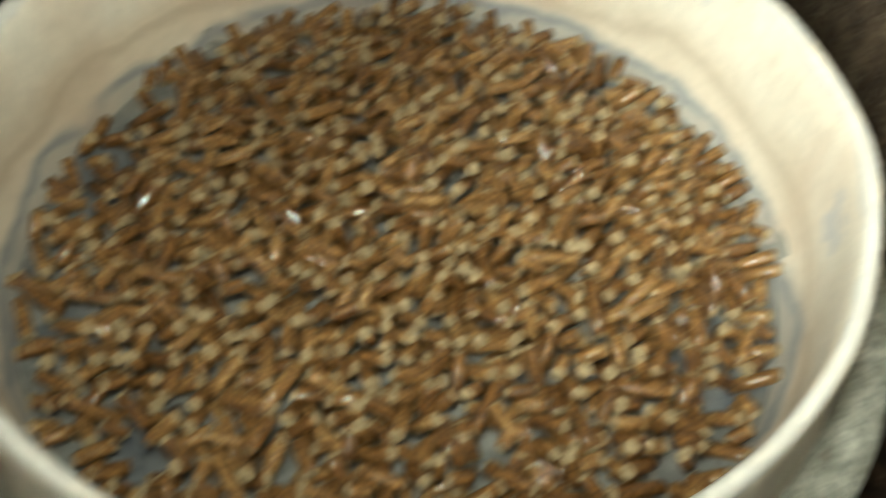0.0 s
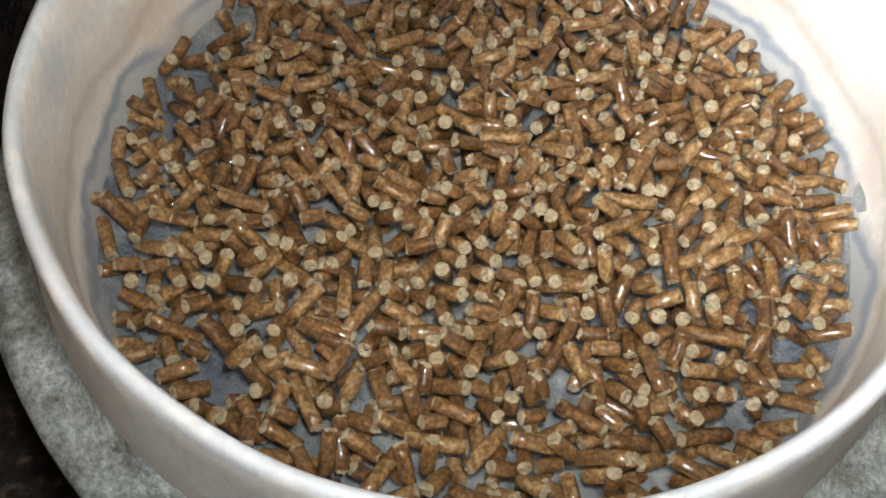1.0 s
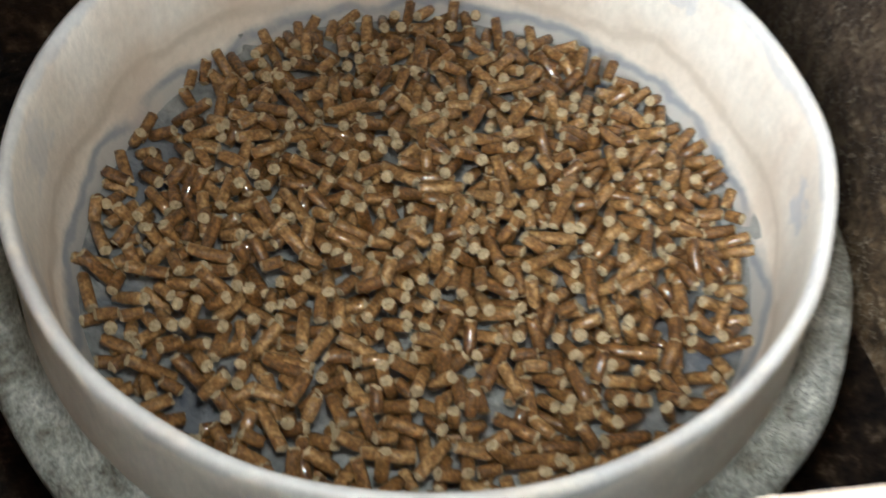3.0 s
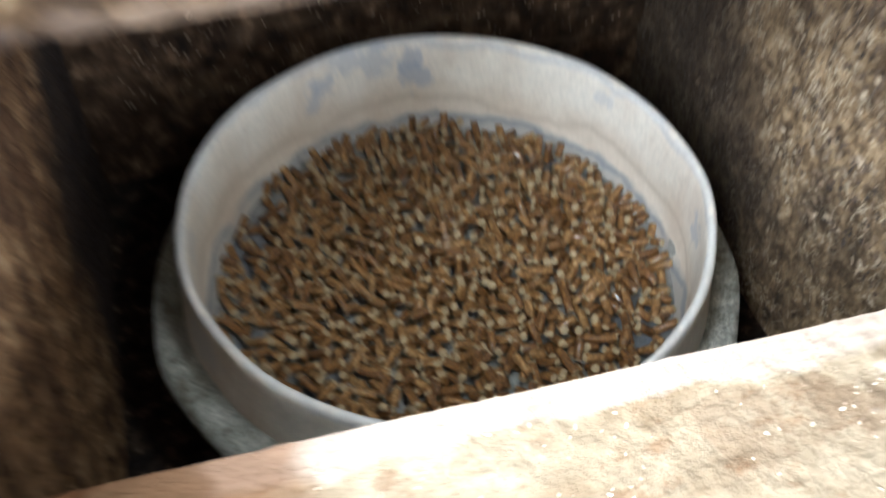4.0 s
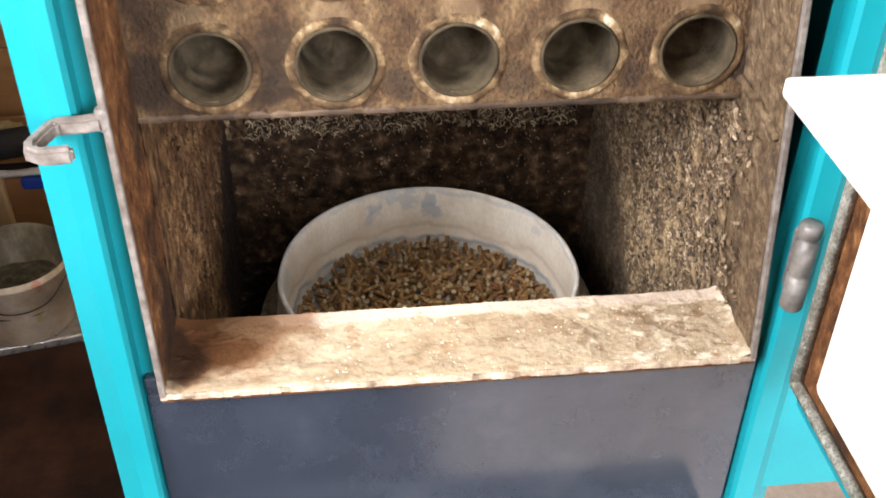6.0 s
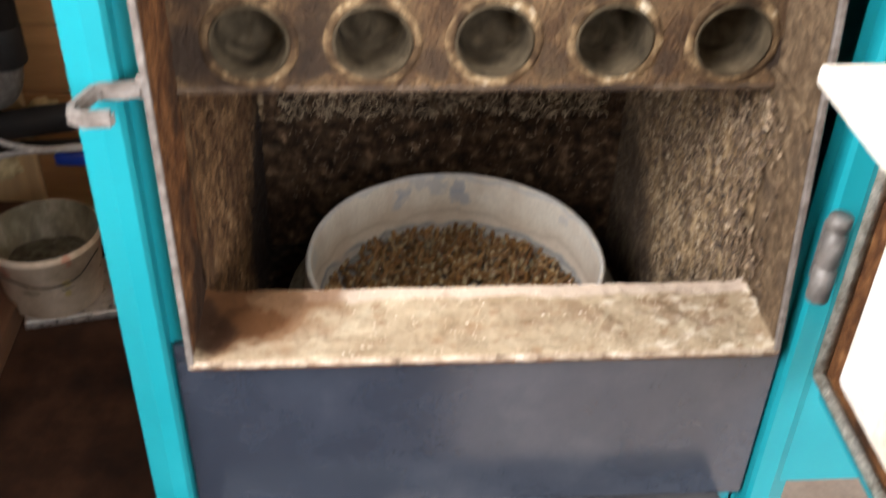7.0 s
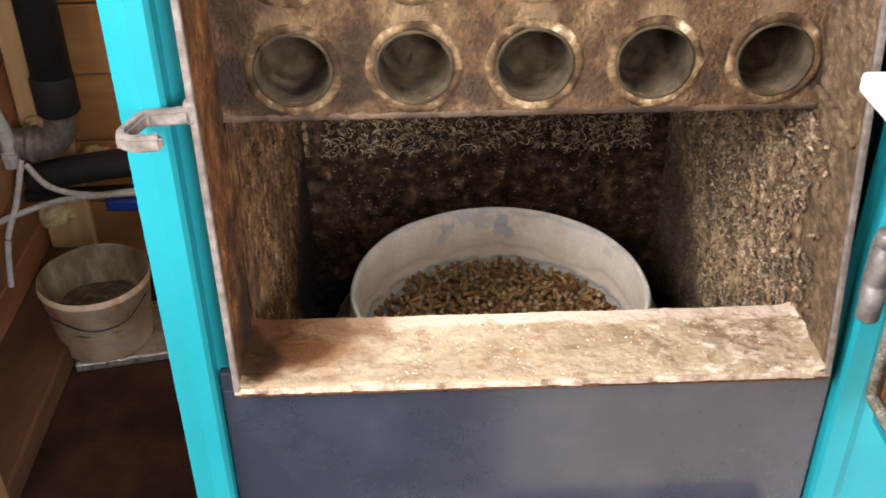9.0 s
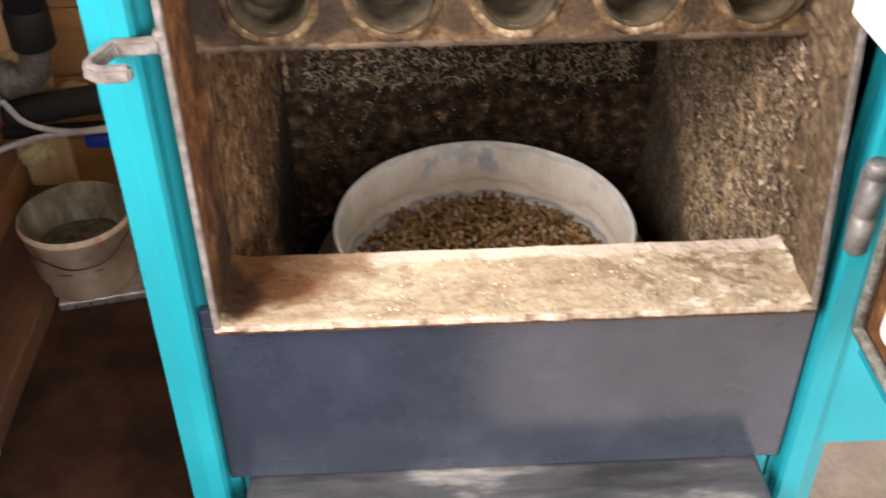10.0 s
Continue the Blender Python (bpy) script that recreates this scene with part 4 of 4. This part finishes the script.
# ---- wood pellets ----
rng = np.random.default_rng(7)
GN, GS = 340, 0.001
grid = (np.arange(GN) - GN / 2 + 0.5) * GS
gx, gy = np.meshgrid(grid, grid, indexing="ij")
hmap = 0.012 * np.maximum(0, (np.hypot(gx, gy) - 0.138) / 0.0175) ** 2


def pellet_mesh(length, r, seed, seg=10):
    """A short pressed rod with rough broken ends, along x."""
    rg = np.random.default_rng(seed)
    v, f, mi = [], [], []
    h = length / 2
    st = [(-h, r * 0.62), (-h + 0.0006, r * 0.95), (-h * 0.3, r), (h * 0.35, r * 0.99), (h - 0.0006, r * 0.95), (h, r * 0.62)]
    bend = rg.normal(0, 0.03)
    for j, (x, rr) in enumerate(st):
        for i in range(seg):
            a = 2 * math.pi * i / seg
            e = rg.normal(0, 0.0004) if j in (0, 1, 4, 5) else 0
            v.append((x + e, rr * math.cos(a) + bend * (abs(x) - h / 2), rr * math.sin(a)))
    for j in range(len(st) - 1):
        for i in range(seg):
            f.append((j * seg + i, (j + 1) * seg + i, (j + 1) * seg + (i + 1) % seg, j * seg + (i + 1) % seg))
            mi.append(1 if j in (0, len(st) - 2) else 0)
    for j, s in ((0, -1), (len(st) - 1, 1)):
        c = len(v)
        v.append((s * (h - 0.0004 + rg.normal(0, 0.0004)), 0, 0))
        for i in range(seg):
            a, b = j * seg + i, j * seg + (i + 1) % seg
            f.append((c, b, a) if s > 0 else (c, a, b))
            mi.append(1)
    return v, f, mi


PR = 0.00295
kinds = [(L_, pellet_mesh(L_, PR * k, i)) for i, (L_, k) in enumerate((0.0098 + 0.0012 * j, 0.97 + 0.014 * (j % 5)) for j in range(14))]


placed = []
bare = ((-0.120, 0.078, 0.026), (-0.104, 0.097, 0.020), (-0.122, 0.045, 0.016), (-0.145, 0.01, 0.012), (-0.146, -0.03, 0.009), (0.113, -0.078, 0.013), (0.117, -0.048, 0.010), (0.106, 0.094, 0.012), (-0.103, -0.075, 0.013), (-0.136, -0.018, 0.010), (0.104, 0.035, 0.008), (0.018, -0.095, 0.010), (0.0, 0.150, 0.010), (-0.05, 0.144, 0.010), (0.06, 0.143, 0.010), (0.09, 0.124, 0.010), (-0.03, -0.125, 0.010), (0.05, -0.128, 0.008), (-0.07, -0.105, 0.008), (0.08, -0.11, 0.007), (-0.085, 0.02, 0.007))
TILTS = np.concatenate((np.linspace(-0.6, 0.6, 13), [0.0]))
ACROSS = np.array([-0.8, -0.4, 0.0, 0.4, 0.8]) * PR
DROP = np.sqrt(PR ** 2 - ACROSS ** 2)
for n in range(24000):
    a, rr = rng.uniform(0, 2 * math.pi), 0.154 * math.sqrt(rng.uniform(0, 1))
    x, y = rr * math.cos(a), rr * math.sin(a)
    if any(math.hypot(x - bx, y - by) < br * rng.uniform(0.75, 1.15) for bx, by, br in bare) and rng.uniform() < 0.96:
        continue
    limit = 0.0185 - 0.0095 * (rr / 0.15) ** 2 + 0.003 * noise.noise(Vector((x * 25, y * 25, 4)))
    if hmap[int(x / GS + GN / 2), int(y / GS + GN / 2)] > limit:
        continue
    L_, mesh_data = kinds[int(np.clip(rng.normal(6.0, 3.4), 0, 13))]
    if n > 13000:
        L_, mesh_data = kinds[int(rng.integers(0, 6))]
    yaw = rng.uniform(0, math.pi)
    if rr > 0.132 and rng.uniform() < 0.5:
        yaw = a + rng.normal(0, 0.35)
    dx, dy = math.cos(yaw), math.sin(yaw)
    upright = n > 900 and rng.uniform() < (0.16 if n < 13000 else 0.25)
    if upright:
        TILTS[-1] = rng.choice([-1, 1]) * rng.uniform(0.75, 1.45)
    best = None
    for tilt in (TILTS[-1:] if upright else TILTS[:-1]):
        along = np.linspace(-0.5, 0.5, 9) * L_ * math.cos(tilt)
        px = x + along[:, None] * dx - ACROSS[None, :] * dy
        py = y + along[:, None] * dy + ACROSS[None, :] * dx
        ix = np.clip((px / GS + GN / 2).astype(int), 0, GN - 1)
        iy = np.clip((py / GS + GN / 2).astype(int), 0, GN - 1)
        line = along[:, None] * math.tan(tilt)
        zc = float((hmap[ix, iy] - line + DROP[None, :] / max(0.35, math.cos(tilt))).max())
        if best is None or zc < best[0]:
            best = (zc, tilt, along, ix, iy, line, px, py)
    zc, tilt, along, ix, iy, line, px, py = best
    if np.hypot(px, py).max() > 0.1545:
        continue
    if zc > limit + (0.003 if upright else 0.0) + (0.002 if n > 13000 else 0.0):
        continue
    hmap[ix, iy] = np.maximum(hmap[ix, iy], zc + line + DROP[None, :])
    placed.append((x, y, zc, yaw, float(tilt), rng.uniform(0, 6.28), mesh_data, n))
placed.sort(key=lambda q: -(q[2] + 0.02 * (abs(q[0] + 0.03) < 0.1 and q[1] < 0.02)))


def pellet_pose(q):
    return Matrix.Translation((BX + q[0], BY + q[1], FLZ + q[2])) @ Matrix.Rotation(q[3], 4, "Z") @ Matrix.Rotation(-q[4], 4, "Y") @ Matrix.Rotation(q[5], 4, "X")


V, F, MI = [], [], []
for q in placed[300:]:
    m = pellet_pose(q)
    v, f, mi = q[6]
    o = len(V)
    V += [tuple(m @ Vector(p) - Vector((BX, BY, FLZ))) for p in v]
    F += [tuple(o + i for i in face) for face in f]
    MI += mi
mesh = bpy.data.meshes.new("wood_pellets")
mesh.from_pydata(V, [], F)
mesh.materials.append(M_pellet), mesh.materials.append(M_end)
mesh.polygons.foreach_set("material_index", MI)
mesh.polygons.foreach_set("use_smooth", [k == 0 for k in MI])
pellets = new("wood_pellets", mesh)
pellets.location = (BX, BY, FLZ)
tagged(pellets, "heap of short brown wood pellets filling burner bowl", "wood pellets", kind="stuff")
shared = {}
for L_, (v, f, mi) in kinds:
    me = bpy.data.meshes.new("pellet")
    me.from_pydata(v, [], f)
    me.materials.append(M_pellet_one), me.materials.append(M_end)
    me.polygons.foreach_set("material_index", mi)
    me.polygons.foreach_set("use_smooth", [k == 0 for k in mi])
    shared[id(v)] = me
for q in placed[:300]:
    ob = new("pellet", shared[id(q[6][0])])
    ob.parent = pellets
    ob.matrix_basis = Matrix.Translation((-BX, -BY, -FLZ)) @ pellet_pose(q)

# ---- bucket and pipes by the west wall ----
bucket = thing("bucket", (-0.712, 1.03, 0.02), "grubby white plastic bucket, half-full, standing on foil board", "bucket")
part("bucket_wall", lathe([(0.070, 0.002), (0.084, 0.0), (0.088, 0.004), (0.1038, 0.136), (0.1062, 0.1375), (0.1062, 0.142), (0.1045, 0.1435), (0.105, 0.150), (0.1035, 0.1515)], (-0.712, 1.03, 0.02), 64, wob=0.001), M_bucket, bucket, smooth=True, recalc=False)
part("bucket_inside", lathe([(0.1035, 0.1515), (0.1020, 0.1505), (0.100, 0.140), (0.088, 0.02), (0.0005, 0.016)], (-0.712, 1.03, 0.02), 64, wob=0.001), M_grime, bucket, "ash-grimed inner wall", smooth=True, recalc=False)
part("ash_rubble", lathe([(0.0005, 0.082), (0.03, 0.080), (0.06, 0.074), (0.0942, 0.070)], (-0.712, 1.03, 0.02), 48, wob=0.012), M_rubble, bucket, "grey-brown ash rubble", smooth=True)
part("bail_handle", tube(spline([(-0.792, 0.955, 0.146), (-0.765, 0.935, 0.132), (-0.70, 0.918, 0.117), (-0.64, 0.94, 0.122), (-0.607, 1.0, 0.146)], 8), 0.0012, 6), M_rubber, bucket, "thin wire bail", smooth=True)
foil = thing("foil_board", (-0.6, 0.99, 0), "flat foil-faced insulation board lying on the floor", "board")
bm = box((-0.755, 0.94, 0.0), (-0.40, 1.12, 0.019), 0.004)
bmesh.ops.rotate(bm, cent=(-0.755, 0.94, 0), matrix=Matrix.Rotation(radians(11), 3, "Z"), verts=bm.verts)
part("board", bm, M_foil, foil)

for i in range(10):
    z = 0.005 + 0.118 * i
    part("plank", box((X0 - 0.019, -0.3, z), (X0, Y1, z + 0.115), 0.003, seg=1), M_plank, bpy.data.objects["wall_west"])
tagged(part("base_beam", box((X0 + 0.001, 0.588, 0.001), (-0.765, Y1 - 0.024, 0.055), 0.006), M_beam, None), "dark dusty wooden base beam along the boarded wall", "beam", kind="structure")
for i in range(9):
    z = 0.004 + 0.148 * i
    part("plank", box((X0 + 0.001, Y1, z), (0.16, Y1 + 0.02, z + 0.1455), 0.003, seg=1), M_board, wall_north)
part("stud", box((-0.893, Y1 - 0.021, 0.002), (-0.795, Y1 - 0.001, 1.3), 0.003, seg=1), M_plank2, wall_north, "pale upright pine stud")
part("stud", box((X0 + 0.001, 0.45, 0.0), (-0.764, 0.586, 0.9), 0.003, seg=1), M_plank2, bpy.data.objects["wall_west"], "pale upright pine stud")


def insulated_pipe():
    pipe = thing("heating_pipe", (-0.775, 1.21, S - 0.45), "black foam-insulated heating pipe with grey elbow on wall", "pipe")
    part("riser", tube([(-0.768, 1.21, S - 0.30), (-0.768, 1.21, S + 0.1), (-0.768, 1.21, S + 0.7)], 0.038, 20), M_rubber, pipe, smooth=True)
    part("sleeve", tube([(-0.770, 1.21, S - 0.345), (-0.770, 1.21, S - 0.34), (-0.770, 1.21, S - 0.27), (-0.770, 1.21, S - 0.265)], 0.041, 20, rfun=lambda i: (0.036, 0.041, 0.041, 0.038)[i]), M_rubber, pipe, smooth=True)
    part("elbow", tube(spline([(-0.772, 1.21, S - 0.335), (-0.776, 1.21, S - 0.375), (-0.795, 1.21, S - 0.405), (-0.835, 1.21, S - 0.412), (-0.89, 1.21, S - 0.41)], 6), 0.031, 18), M_hinge, pipe, "dull grey steel elbow", smooth=True)
    part("collar_ring", tube([(-0.828, 1.21, S - 0.412), (-0.842, 1.21, S - 0.412)], 0.037, 18), M_hinge, pipe, smooth=True)
    return pipe


insulated_pipe()
run = thing("return_pipe", (-0.6, 1.2, S - 0.46), "black insulated pipe running level behind the boiler", "pipe")
part("run", tube(spline([(-0.86, 1.23, S - 0.50), (-0.78, 1.21, S - 0.475), (-0.68, 1.2, S - 0.455), (-0.5, 1.2, S - 0.44), (-0.25, 1.2, S - 0.44)], 6), 0.029, 18), M_rubber, run, smooth=True)
low = thing("drain_pipe", (-0.6, 1.2, S - 0.53), "thin dark pipe with a blue valve lever", "pipe")
part("pipe_run", tube([(-0.88, 1.22, S - 0.535), (-0.3, 1.22, S - 0.515)], 0.013, 14), M_rubber, low, smooth=True)
part("valve_lever", box((-0.705, 1.155, S - 0.540), (-0.60, 1.175, S - 0.512), 0.008, seg=3), M_blue, low, "blue plastic lever")


def hose(pts, label):
    h = thing("braided_hose", pts[0], label, "hose")
    p = spline(pts, 14)
    part("hose_body", tube(p, 0.006, 10, rfun=lambda i: 0.0056 + 0.0008 * (i % 2)), M_hose, h)


hose([(-0.84, 1.16, S - 0.43), (-0.80, 1.15, S - 0.475), (-0.73, 1.15, S - 0.495), (-0.65, 1.15, S - 0.490), (-0.45, 1.16, S - 0.47)], "pale braided hose drooping along the pipes")
hose([(-0.898, 1.08, S - 0.515), (-0.86, 1.14, S - 0.525), (-0.78, 1.15, S - 0.505), (-0.68, 1.145, S - 0.493), (-0.45, 1.15, S - 0.485)], "pale braided hose crossing below the insulated pipe")
hose([(-0.845, 1.16, S - 0.42), (-0.865, 1.13, S - 0.50), (-0.885, 1.10, S - 0.56), (-0.897, 1.08, S - 0.66)], "pale hose hanging against the boarded wall")


def foam_blob(centre, r, seed):
    f = thing("foam_blob", centre, "yellowish expanding foam lump round the pipe hole", "foam", group="foam lumps round pipes")
    bm = bmesh.new()
    bmesh.ops.create_icosphere(bm, subdivisions=4, radius=1.0)
    for v in bm.verts:
        n = v.co.normalized()
        q = n * (1 + 0.45 * noise.fractal(n * 1.7 + Vector((seed, 0, 0)), 1, 2, 3))
        v.co = Vector((centre[0] + q.x * r[0], centre[1] + q.y * r[1], centre[2] + q.z * r[2]))
    part("foam", bm, M_foam, f, smooth=True)


bend = thing("plastic_pipe", (-0.88, 1.19, S - 0.4), "white plastic pipe bending down beside the elbow", "pipe")
part("pipe_bend", tube(spline([(-0.893, 1.19, S - 0.22), (-0.888, 1.19, S - 0.32), (-0.876, 1.19, S - 0.375), (-0.874, 1.185, S - 0.42)], 6), 0.014, 14), M_hose, bend, smooth=True)
part("pipe_nut", tube([(-0.874, 1.185, S - 0.415), (-0.874, 1.185, S - 0.445)], 0.018, 8), M_hose, bend)


foam_blob((-0.832, 1.285, S - 0.415), (0.042, 0.035, 0.026), 1.0)
foam_blob((-0.752, 1.30, S - 0.488), (0.030, 0.03, 0.014), 5.0)
foam_blob((-0.862, 1.30, S - 0.622), (0.034, 0.03, 0.032), 9.0)
